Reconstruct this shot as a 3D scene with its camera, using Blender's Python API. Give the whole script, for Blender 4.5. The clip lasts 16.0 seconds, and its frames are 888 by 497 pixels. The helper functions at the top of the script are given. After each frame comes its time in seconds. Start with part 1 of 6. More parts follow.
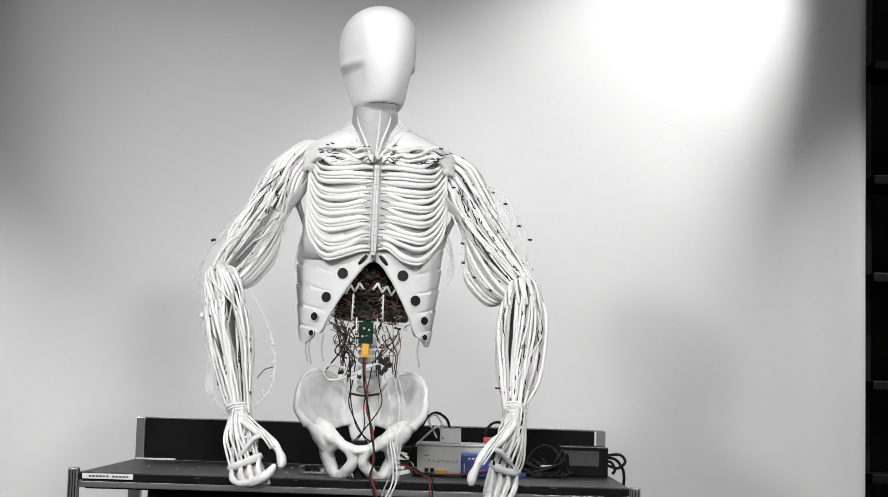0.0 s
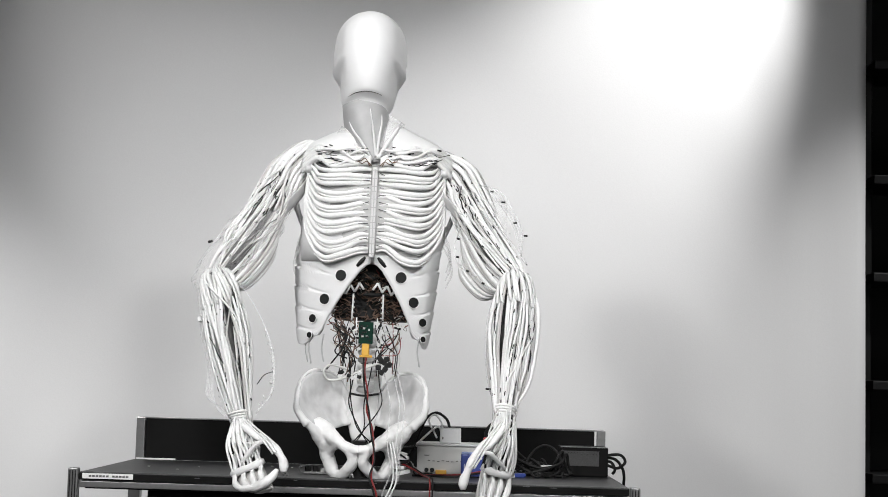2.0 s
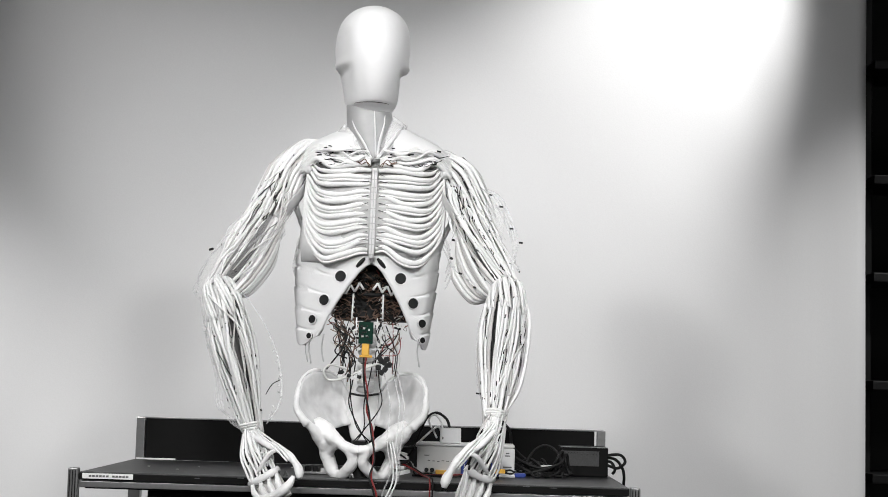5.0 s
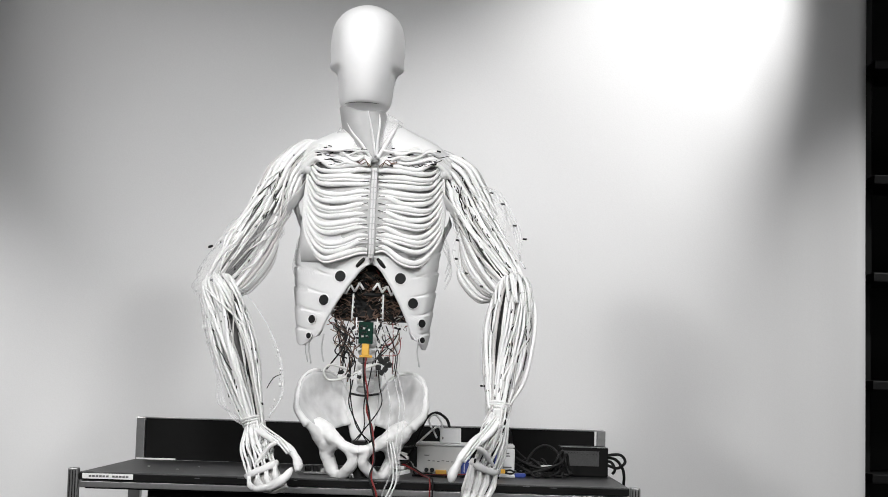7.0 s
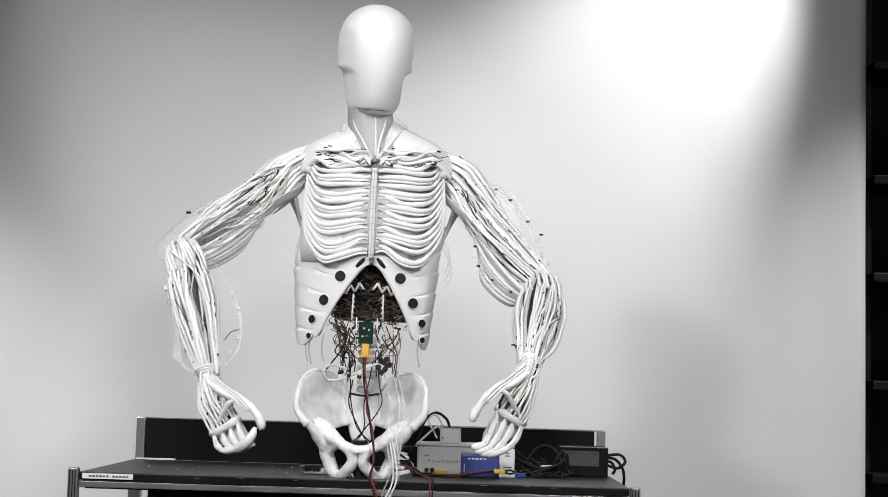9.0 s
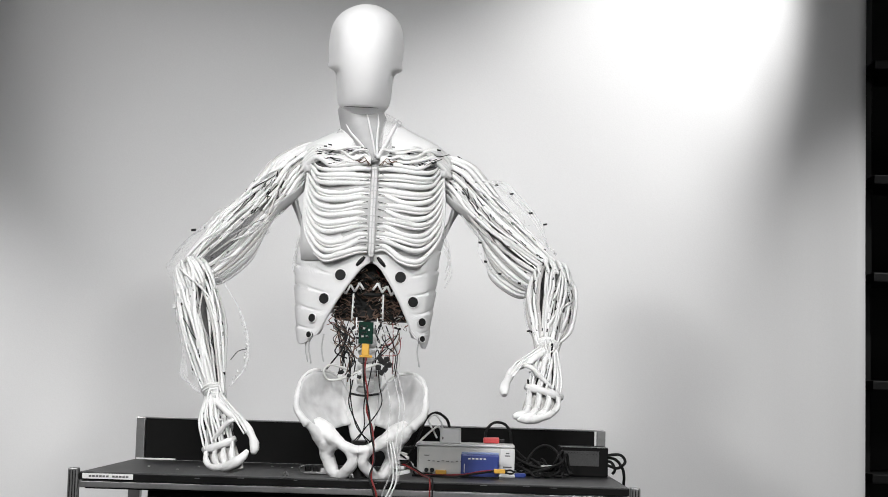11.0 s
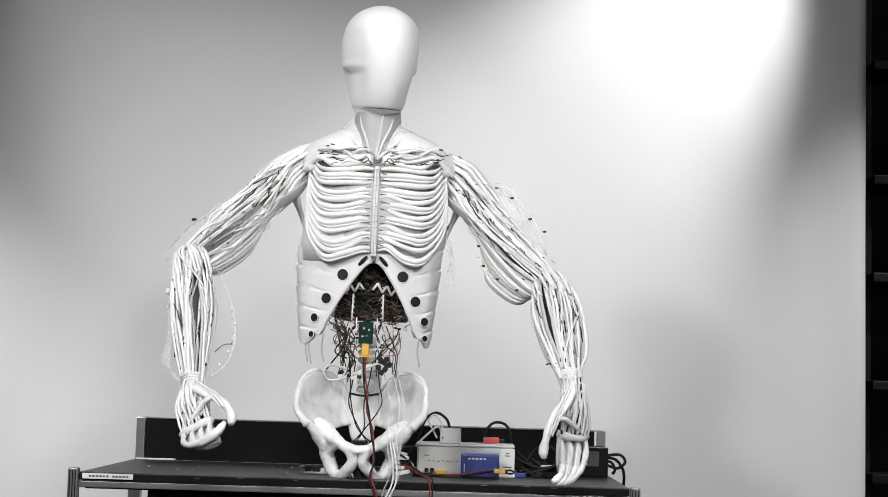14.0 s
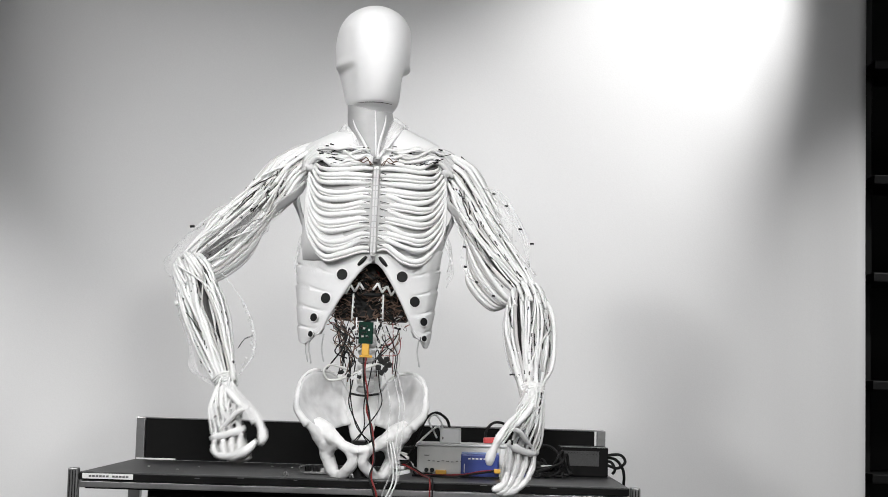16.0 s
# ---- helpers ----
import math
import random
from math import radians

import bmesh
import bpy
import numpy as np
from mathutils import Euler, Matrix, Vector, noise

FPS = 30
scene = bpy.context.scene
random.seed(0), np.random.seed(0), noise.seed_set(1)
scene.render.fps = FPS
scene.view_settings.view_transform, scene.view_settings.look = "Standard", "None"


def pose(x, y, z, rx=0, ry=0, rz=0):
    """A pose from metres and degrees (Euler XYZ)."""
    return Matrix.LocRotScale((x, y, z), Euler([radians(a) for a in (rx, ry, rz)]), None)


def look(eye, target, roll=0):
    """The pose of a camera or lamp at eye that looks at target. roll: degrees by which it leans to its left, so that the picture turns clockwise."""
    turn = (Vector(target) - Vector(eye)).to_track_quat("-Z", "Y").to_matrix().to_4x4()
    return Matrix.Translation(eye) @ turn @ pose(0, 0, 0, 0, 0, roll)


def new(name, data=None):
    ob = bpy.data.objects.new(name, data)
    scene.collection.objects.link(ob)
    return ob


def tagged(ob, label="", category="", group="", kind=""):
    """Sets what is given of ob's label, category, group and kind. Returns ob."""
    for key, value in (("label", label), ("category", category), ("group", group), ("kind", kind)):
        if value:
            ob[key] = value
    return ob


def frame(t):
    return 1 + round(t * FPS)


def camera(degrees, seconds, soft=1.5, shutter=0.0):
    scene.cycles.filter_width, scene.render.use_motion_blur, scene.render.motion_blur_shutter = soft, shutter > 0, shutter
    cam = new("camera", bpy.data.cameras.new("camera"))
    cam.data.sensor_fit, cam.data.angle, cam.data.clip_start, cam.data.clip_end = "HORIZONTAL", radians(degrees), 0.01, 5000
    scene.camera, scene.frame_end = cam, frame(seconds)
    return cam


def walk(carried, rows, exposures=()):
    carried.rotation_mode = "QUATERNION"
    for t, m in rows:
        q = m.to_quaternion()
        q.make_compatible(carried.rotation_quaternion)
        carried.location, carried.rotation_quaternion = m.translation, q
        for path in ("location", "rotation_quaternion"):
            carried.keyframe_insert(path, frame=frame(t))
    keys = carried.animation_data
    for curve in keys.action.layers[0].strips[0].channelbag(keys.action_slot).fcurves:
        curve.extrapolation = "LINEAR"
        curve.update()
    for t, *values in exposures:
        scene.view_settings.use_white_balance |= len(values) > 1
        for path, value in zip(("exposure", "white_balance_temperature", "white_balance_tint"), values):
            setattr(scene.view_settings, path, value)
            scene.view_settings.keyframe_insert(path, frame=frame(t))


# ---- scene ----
VIEW = look((0.221, -3.408, 1.016), (0.198, -1.415, 1.189), 1.7)
cam = camera(32, 16.0, soft=0.45, shutter=0.3)
scene.view_settings.exposure = 0.26

# ---- light: a windowless workshop with ceiling lamps ----
world = bpy.data.worlds.new("room_dark")
scene.world = world
world.use_nodes = True
world.node_tree.nodes["Background"].inputs[0].default_value = (0.9, 0.95, 1.0, 1)
world.node_tree.nodes["Background"].inputs[1].default_value = 0.05


def area_lamp(name, eye, target, w, h, power, color=(1.0, 0.995, 0.995)):
    data = bpy.data.lights.new(name, "AREA")
    data.shape, data.size, data.size_y, data.energy, data.color = "RECTANGLE", w, h, power, color
    ob = new(name, data)
    ob.matrix_world = look(eye, target)
    return ob


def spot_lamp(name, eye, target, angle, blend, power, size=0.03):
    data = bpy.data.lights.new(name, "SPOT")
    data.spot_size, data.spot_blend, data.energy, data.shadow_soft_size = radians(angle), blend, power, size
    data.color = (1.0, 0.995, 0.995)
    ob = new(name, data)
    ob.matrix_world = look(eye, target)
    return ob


spot_lamp("stage_lamp_above_camera", (0.2, -3.3, 2.1), (0.02, 1.50, 0.45), 46, 0.8, 115, 0.25)
# two ceiling lamps to the sides cast the head's and shoulders' faint shadows low on the cloth
spot_lamp("ceiling_lamp_left", (-1.75, -2.75, 3.1), (0.30, 1.50, 0.45), 46, 0.8, 245, 0.17)
spot_lamp("ceiling_lamp_right", (1.50, -2.75, 3.1), (-0.35, 1.50, 0.45), 46, 0.8, 165, 0.15)
area_lamp("ceiling_panel_left", (-1.3, -1.9, 2.95), (0.0, 0.0, 1.0), 1.2, 0.6, 13)
area_lamp("ceiling_panel_right", (1.5, -1.7, 2.95), (0.1, 0.0, 1.0), 1.2, 0.6, 8)
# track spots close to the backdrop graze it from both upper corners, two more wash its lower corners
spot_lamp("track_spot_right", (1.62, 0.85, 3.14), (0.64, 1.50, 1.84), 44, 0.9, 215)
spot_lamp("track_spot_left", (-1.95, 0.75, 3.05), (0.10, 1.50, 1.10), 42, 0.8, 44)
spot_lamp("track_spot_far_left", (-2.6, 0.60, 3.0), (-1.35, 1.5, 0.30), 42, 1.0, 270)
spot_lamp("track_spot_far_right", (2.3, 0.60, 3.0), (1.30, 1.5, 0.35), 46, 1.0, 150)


# ---- materials ----
def material(name, color, rough=0.5, metal=0.0, var=0.06, scale=30.0, bump=0.0, transmission=0.0, alpha=1.0, coarse=4.0, sss=0.0, gloss=0.5):
    """A surface with grain and a coarse stain over it; scale in cycles a metre."""
    m = bpy.data.materials.new(name)
    m.use_nodes = True
    nt = m.node_tree
    p = nt.nodes["Principled BSDF"]
    p.inputs["Roughness"].default_value, p.inputs["Metallic"].default_value = rough, metal
    p.inputs["Transmission Weight"].default_value, p.inputs["Alpha"].default_value = transmission, alpha
    p.inputs["Specular IOR Level"].default_value = gloss
    if sss:
        p.inputs["Subsurface Weight"].default_value = sss
        p.inputs["Subsurface Radius"].default_value = (0.01, 0.01, 0.01)
    tc = nt.nodes.new("ShaderNodeTexCoord")
    info = nt.nodes.new("ShaderNodeObjectInfo")
    fine, big = nt.nodes.new("ShaderNodeTexNoise"), nt.nodes.new("ShaderNodeTexNoise")
    fine.inputs["Scale"].default_value, fine.inputs["Detail"].default_value = scale, 4
    big.inputs["Scale"].default_value, big.inputs["Detail"].default_value = coarse, 3
    nt.links.new(tc.outputs["Object"], fine.inputs["Vector"])
    nt.links.new(tc.outputs["Object"], big.inputs["Vector"])
    add = nt.nodes.new("ShaderNodeMath")
    add.operation = "ADD"
    nt.links.new(fine.outputs["Fac"], add.inputs[0])
    nt.links.new(big.outputs["Fac"], add.inputs[1])
    add2 = nt.nodes.new("ShaderNodeMath")
    add2.operation = "MULTIPLY_ADD"
    add2.inputs[1].default_value, add2.inputs[2].default_value = 0.35, -0.175
    nt.links.new(info.outputs["Random"], add2.inputs[0])
    add3 = nt.nodes.new("ShaderNodeMath")
    nt.links.new(add.outputs[0], add3.inputs[0])
    nt.links.new(add2.outputs[0], add3.inputs[1])
    ramp = nt.nodes.new("ShaderNodeMapRange")
    ramp.inputs["From Min"].default_value, ramp.inputs["From Max"].default_value = 0.6, 1.4
    ramp.inputs["To Min"].default_value, ramp.inputs["To Max"].default_value = 1 - var, 1 + var
    nt.links.new(add3.outputs[0], ramp.inputs["Value"])
    mul = nt.nodes.new("ShaderNodeVectorMath")
    mul.operation = "SCALE"
    mul.inputs[0].default_value = color
    nt.links.new(ramp.outputs[0], mul.inputs["Scale"])
    nt.links.new(mul.outputs[0], p.inputs["Base Color"])
    if bump:
        b = nt.nodes.new("ShaderNodeBump")
        b.inputs["Strength"].default_value, b.inputs["Distance"].default_value = bump, 0.002
        nt.links.new(fine.outputs["Fac"], b.inputs["Height"])
        nt.links.new(b.outputs[0], p.inputs["Normal"])
    return m


WHITE = material("white_print_plastic", (0.72, 0.72, 0.72), 0.45, var=0.03, scale=90, bump=0.08)
MASK = material("satin_white_shell", (0.80, 0.80, 0.80), 0.55, var=0.02, scale=60, bump=0.03, sss=0.2)
SLEEVE = material("white_braided_sleeve", (0.77, 0.77, 0.765), 0.6, var=0.10, scale=260, bump=0.35, coarse=14)
FILM = material("clear_film", (0.85, 0.85, 0.85), 0.25, var=0.05, scale=60, bump=0.3, alpha=0.2)
CRUMPLED = material("crumpled_milky_film", (0.9, 0.9, 0.9), 0.3, var=0.10, scale=170, bump=1.0, alpha=0.15)
BONE = material("milky_bone_plastic", (0.80, 0.80, 0.795), 0.48, var=0.17, scale=35, bump=0.14, sss=0.25, coarse=18)
MILKY = material("milky_thin_plastic", (0.88, 0.88, 0.88), 0.35, var=0.22, scale=46, bump=0.1, alpha=0.62, coarse=22)
PALE = material("grey_sleeve", (0.5, 0.49, 0.48), 0.6, var=0.15, scale=260, bump=0.35, coarse=14)
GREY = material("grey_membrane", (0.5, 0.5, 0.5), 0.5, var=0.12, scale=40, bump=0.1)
# grey instead of white, to put shade into the chest grooves
UNDER_SHADE = material("grey_gap_shade_shell", (0.46, 0.46, 0.455), 0.6, var=0.15, scale=60, bump=0.1)
# darker than the shoulder skin: the neck's shade is in this grey
NECK = material("shaded_neck_skin", (0.40, 0.40, 0.40), 0.5, var=0.12, scale=40, bump=0.1)
# near-black colour holds the shade in cable gaps and palm; also used for seams
SHADE_AND_SEAM = material("dark_gap_shade_and_seam", (0.075, 0.074, 0.073), 0.7, var=0.3, scale=120, bump=0.2)
BLACK = material("black_plastic", (0.008, 0.008, 0.008), 0.5, var=0.3, scale=80, bump=0.1, gloss=0.3)
RUBBER = material("black_cable_rubber", (0.009, 0.009, 0.009), 0.6, var=0.2, scale=120, gloss=0.25)
COPPER = material("brown_wire", (0.15, 0.088, 0.062), 0.5, var=0.3, scale=60)
REDW = material("red_wire", (0.20, 0.012, 0.012), 0.4, var=0.15, scale=60)
GREEN = material("green_circuit_board", (0.006, 0.032, 0.021), 0.75, var=0.4, scale=420, gloss=0.15)
YELLOW = material("yellow_connector", (0.75, 0.42, 0.06), 0.4, var=0.08, scale=60)
BLUE = material("blue_battery_wrap", (0.035, 0.06, 0.26), 0.35, var=0.12, scale=40)
PALEBLUE = material("pale_blue_edge", (0.28, 0.36, 0.66), 0.35, var=0.1, scale=40)
REDP = material("red_plastic", (0.55, 0.06, 0.06), 0.4, var=0.08, scale=60)
CASE = material("light_grey_case", (0.62, 0.62, 0.60), 0.45, var=0.05, scale=50, bump=0.05)
TOP = material("dark_laminate", (0.026, 0.026, 0.027), 0.42, var=0.3, scale=140, bump=0.08, coarse=6, gloss=0.4)
PANEL = material("black_back_panel", (0.004, 0.004, 0.004), 0.7, var=0.2, scale=60, gloss=0.15)
ALU = material("brushed_aluminium", (0.24, 0.24, 0.24), 0.38, metal=0.7, var=0.12, scale=120, bump=0.05)
FACE = material("dull_dark_face", (0.05, 0.05, 0.05), 0.6, var=0.35, scale=400, gloss=0.2)
RAIL = material("grey_steel_rail", (0.11, 0.11, 0.11), 0.45, metal=0.2, var=0.1, scale=80)
PAPER = material("paper_label", (0.75, 0.75, 0.74), 0.6, var=0.03, scale=80)
INK = material("grey_ink", (0.12, 0.12, 0.12), 0.6)
CLOTH = material("white_backdrop_cloth", (0.66, 0.66, 0.66), 0.85, var=0.03, scale=240, bump=0.12, coarse=1.2)
DARK = material("black_side_wall", (0.004, 0.004, 0.004), 0.8, var=0.3, scale=20)
PAINT = material("room_paint", (0.6, 0.6, 0.6), 0.8, var=0.05, scale=30)
FLOOR = material("workshop_floor", (0.22, 0.22, 0.22), 0.5, var=0.1, scale=30, bump=0.05)


# ---- mesh tools ----
class Build:
    """Collects vertices and faces for one mesh."""

    def __init__(self):
        self.v, self.f = [], []

    def add(self, verts, faces):
        n = len(self.v)
        self.v.extend([Vector(p) for p in verts])
        self.f.extend([tuple(i + n for i in f) for f in faces])
        return self

    def tube(self, pts, radius, seg=7, step=4, closed=False):
        pts = [Vector(p) for p in pts]
        path = []
        n = len(pts)
        spans = n if closed else n - 1
        for i in range(spans):
            a, b = pts[i], pts[(i + 1) % n]
            before = pts[i - 1] if (i or closed) else a * 2 - b
            after = pts[(i + 2) % n] if (i + 2 < n or closed) else b * 2 - a
            for k in range(step):
                t = k / step
                path.append((0.5 * (2 * a + (b - before) * t + (2 * before - 5 * a + 4 * b - after) * t * t
                                    + (3 * a - before - 3 * b + after) * t ** 3), (i + t) / spans))
        if not closed:
            path.append((pts[-1], 1.0))
        m = len(path)
        verts, faces = [], []
        side = None
        for i, (p, t) in enumerate(path):
            tan = path[(i + 1) % m][0] - path[i - 1][0] if closed or 0 < i < m - 1 else (path[1][0] - p if i == 0 else p - path[-2][0])
            tan = tan.normalized() if tan.length > 1e-9 else Vector((0, 0, 1))
            if side is None:
                side = tan.orthogonal().normalized()
            side = (side - tan * side.dot(tan)).normalized()
            up = tan.cross(side)
            if callable(radius):
                r = radius(t)
            elif isinstance(radius, (list, tuple)):
                x = t * (len(radius) - 1)
                j = min(int(x), len(radius) - 2)
                r = radius[j] + (radius[j + 1] - radius[j]) * (x - j)
            else:
                r = radius
            for k in range(seg):
                a = 2 * math.pi * k / seg
                verts.append(p + (side * math.cos(a) + up * math.sin(a)) * r)
        rings = m if closed else m - 1
        for i in range(rings):
            for k in range(seg):
                a, b = i * seg + k, i * seg + (k + 1) % seg
                c, d = ((i + 1) % m) * seg + (k + 1) % seg, ((i + 1) % m) * seg + k
                faces.append((a, b, c, d))
        if not closed:
            faces.append(tuple(range(seg - 1, -1, -1)))
            faces.append(tuple(range((m - 1) * seg, m * seg)))
        return self.add(verts, faces)

    def box(self, center, size, bevel=0.0, turn=None):
        bm = bmesh.new()
        bmesh.ops.create_cube(bm, size=1)
        for v in bm.verts:
            v.co = Vector((v.co.x * size[0], v.co.y * size[1], v.co.z * size[2]))
        if bevel:
            bmesh.ops.bevel(bm, geom=bm.edges[:], offset=bevel, segments=2, affect="EDGES", profile=0.6)
        bm.verts.index_update()
        c = Vector(center)
        self.add([(turn @ v.co if turn else v.co) + c for v in bm.verts], [[v.index for v in f.verts] for f in bm.faces])
        bm.free()
        return self

    def loft(self, rings, close=True, cap=True):
        """Rings of equally many points, joined in order."""
        n = len(rings[0])
        verts = [p for r in rings for p in r]
        faces = []
        for i in range(len(rings) - 1):
            for k in range(n if close else n - 1):
                a, b = i * n + k, i * n + (k + 1) % n
                faces.append((a, b, b + n, a + n))
        if cap:
            faces.append(tuple(range(n - 1, -1, -1)))
            faces.append(tuple(range((len(rings) - 1) * n, len(rings) * n)))
        return self.add(verts, faces)

    def sheet(self, func, nu, nv, thick):
        """A curved plate with thickness: func(s, t) gives its outer face for s, t in 0..1."""
        g = [[Vector(func(i / nu, j / nv)) for j in range(nv + 1)] for i in range(nu + 1)]
        inner = []
        for i in range(nu + 1):
            row = []
            for j in range(nv + 1):
                du = g[min(i + 1, nu)][j] - g[max(i - 1, 0)][j]
                dv = g[i][min(j + 1, nv)] - g[i][max(j - 1, 0)]
                nrm = du.cross(dv)
                nrm = nrm.normalized() if nrm.length > 1e-12 else Vector((0, 1, 0))
                row.append(g[i][j] - nrm * thick)
            inner.append(row)
        w = nv + 1
        verts = [p for r in g for p in r] + [p for r in inner for p in r]
        off = (nu + 1) * w
        faces = []
        for i in range(nu):
            for j in range(nv):
                a, b, c, d = i * w + j, (i + 1) * w + j, (i + 1) * w + j + 1, i * w + j + 1
                faces.append((a, b, c, d))
                faces.append((off + d, off + c, off + b, off + a))
        edge = [i * w for i in range(nu)] + [nu * w + j for j in range(nv)] + [i * w + nv for i in range(nu, 0, -1)] + list(range(nv, 0, -1))
        for k in range(len(edge)):
            a, b = edge[k], edge[(k + 1) % len(edge)]
            faces.append((b, a, off + a, off + b))
        return self.add(verts, faces)


def ease(a, b, x):
    q = min(1.0, max(0.0, (x - a) / (b - a)))
    return q * q * (3 - 2 * q)


def part(name, build, mat, parent=None, label="", smooth=True, fix=False):
    """One mesh object, under a thing or a part of it."""
    me = bpy.data.meshes.new(name)
    me.from_pydata(build.v, [], build.f)
    if fix:
        bm = bmesh.new()
        bm.from_mesh(me)
        bmesh.ops.recalc_face_normals(bm, faces=bm.faces[:])
        bm.to_mesh(me)
        bm.free()
    me.materials.append(mat)
    if smooth:
        for p in me.polygons:
            p.use_smooth = len(p.vertices) <= 4
    ob = new(name, me)
    if parent:
        ob.parent = parent
    if label:
        ob["label"] = label
    return ob


def boxed(name, center, size, bevel, mat, parent=None, label="", turn=None):
    return part(name, Build().box(center, size, bevel, turn), mat, parent, label, smooth=False)


def holder(name, x, y, z, label, category, group="", ry=0, rz=0):
    ob = new(name)
    ob.empty_display_size = 0.05
    ob.matrix_basis = pose(x, y, z, 0, ry, rz)
    return tagged(ob, label, category, group)


# ---- the room ----
def structure(name, build, mat, label, smooth=False):
    return tagged(part(name, build, mat, None, "", smooth), label, name.split("_")[0], kind="structure")


structure("floor", Build().box((0, -1.5, -0.05), (8, 8, 0.1)), FLOOR, "grey sealed workshop floor under the bench")
structure("ceiling", Build().box((0, -1.5, 3.25), (8, 8, 0.1)), PAINT, "plain painted ceiling with lamps above the view")
structure("wall_back", Build().box((0, 2.55, 1.6), (8, 0.1, 3.2)), DARK, "black wall behind the cloth backdrop")
structure("wall_front", Build().box((0, -5.55, 1.6), (8, 0.1, 3.2)), PAINT, "plain painted wall behind the camera")
structure("wall_left", Build().box((-4.05, -1.5, 1.6), (0.1, 8, 3.2)), PAINT, "plain painted side wall")
structure("wall_right", Build().box((4.05, -1.5, 1.6), (0.1, 8, 3.2)), DARK, "black side wall beyond the backdrop")


def backdrop(s, t):
    x = -3.2 + 4.7 * s
    z = 3.0 - 3.0 * t
    fold = 0.014 * math.sin(x * 3.1 + 0.9 * z) * (0.5 + t) + 0.009 * math.sin(x * 7.3 - z * 2.6 + 1.0) * (0.3 + t)
    fold += 0.004 * noise.noise(Vector((x * 4.0 + z * 2.2, z * 1.6, 5.0))) * (0.3 + t)
    fold += 0.0035 * math.sin(x * 31.0 + 2.4 * z) * ease(0.95, 1.35, x)
    fold += 0.004 * math.sin(x * 17.0 - 6.0 * z) * (1 - ease(-1.3, -0.9, x))
    fold += 0.012 * noise.noise(Vector((x * 1.3, z * 0.9, 2.0)))
    return Vector((x, 1.5 + fold, z))


cloth = part("backdrop_curtain", Build().sheet(backdrop, 150, 80, 0.004), CLOTH)
tagged(cloth, "white cloth backdrop hanging in soft shallow folds", "backdrop", kind="structure")
rack = holder("equipment_rack", 1.66, 1.75, 0, "black metal rack standing beside the white backdrop", "rack")
for x in (-0.1, 0.3):
    boxed("upright", (x, 0, 1.4), (0.045, 0.045, 2.8), 0.004, BLACK, rack)
for z in (0.75, 1.05, 1.4, 1.72, 2.1):
    boxed("shelf", (0.1, 0.02, z), (0.4, 0.3, 0.03), 0.004, BLACK, rack)


# ---- the workbench ----
bench = holder("workbench", 0, 0, 0, "dark laminate workbench with grey steel rails and raised back panel", "workbench")
boxed("worktop", (0, 0.28, 0.791), (1.2, 0.56, 0.018), 0.002, TOP, bench, "dark scuffed laminate worktop")
boxed("front_edge", (0, -0.003, 0.7895), (1.2, 0.005, 0.015), 0.0015, PANEL, bench, "black front edge")
boxed("front_rail", (0, 0.012, 0.7735), (1.2, 0.028, 0.014), 0.002, ALU, bench, "grey steel front rail")
boxed("lower_rail", (0.0, 0.02, 0.7645), (1.18, 0.02, 0.003), 0.001, BLACK, bench)
for x in (-0.6135, 0.6135):
    z = 0.808 if x < 0 else 0.801
    leg = part("front_leg", Build().box((x, 0.005, z / 2), (0.022, 0.024, z), 0.003), ALU, bench, "", smooth=False)
    for k in (-0.006, 0.0, 0.006):
        boxed("groove", (x + k, -0.0078, z / 2), (0.0018, 0.002, z - 0.01), 0.0, BLACK, leg)
for x in (-0.59, 0.59):
    boxed("rear_leg", (x, 0.55, 0.39), (0.03, 0.03, 0.78), 0.003, ALU, bench)
boxed("back_panel", (0, 0.566, 0.852), (1.144, 0.008, 0.104), 0.001, PANEL, bench, "black raised back panel")
boxed("panel_cap", (0, 0.566, 0.906), (1.19, 0.012, 0.004), 0.001, ALU, bench)
for x in (-0.5835, 0.5885):
    boxed("panel_post", (x, 0.562, 0.853), (0.022, 0.016, 0.108), 0.002, ALU, bench, "grey aluminium end post")
boxed("worktop_trim", (-0.54, 0.545, 0.803), (0.1, 0.006, 0.004), 0.001, PAPER, bench, "short white trim strip")
boxed("under_cabinet", (0.07, 0.30, 0.44), (1.06, 0.5, 0.64), 0.004, BLACK, bench, "black panelled undercarriage")
boxed("lower_shelf", (0, 0.28, 0.12), (1.18, 0.52, 0.02), 0.002, RAIL, bench)
label = boxed("name_label", (-0.537, -0.0065, 0.7915), (0.111, 0.002, 0.0115), 0.0, PAPER, bench, "white printed label strip")
for k in range(11):
    boxed("print_bar", (-0.575 + 0.0075 * k + (0.006 if k > 5 else 0), -0.0082, 0.7915), (0.0055, 0.0008, 0.004), 0.0, INK, label)
# crumbs and bits on the worktop
for k in range(16):
    x, y = random.uniform(-0.5, 0.55), random.uniform(0.01, 0.5)
    bit = boxed("scrap", (0, 0, 0), (random.uniform(0.003, 0.006), 0.003, 0.0015), 0.0004, PAPER if k % 3 else ALU)
    bit.matrix_basis = pose(x, y, 0.8012, 0, 0, random.uniform(0, 180))
    tagged(bit, "tiny pale scrap lying on the dark worktop", "scrap", "scraps on the worktop")
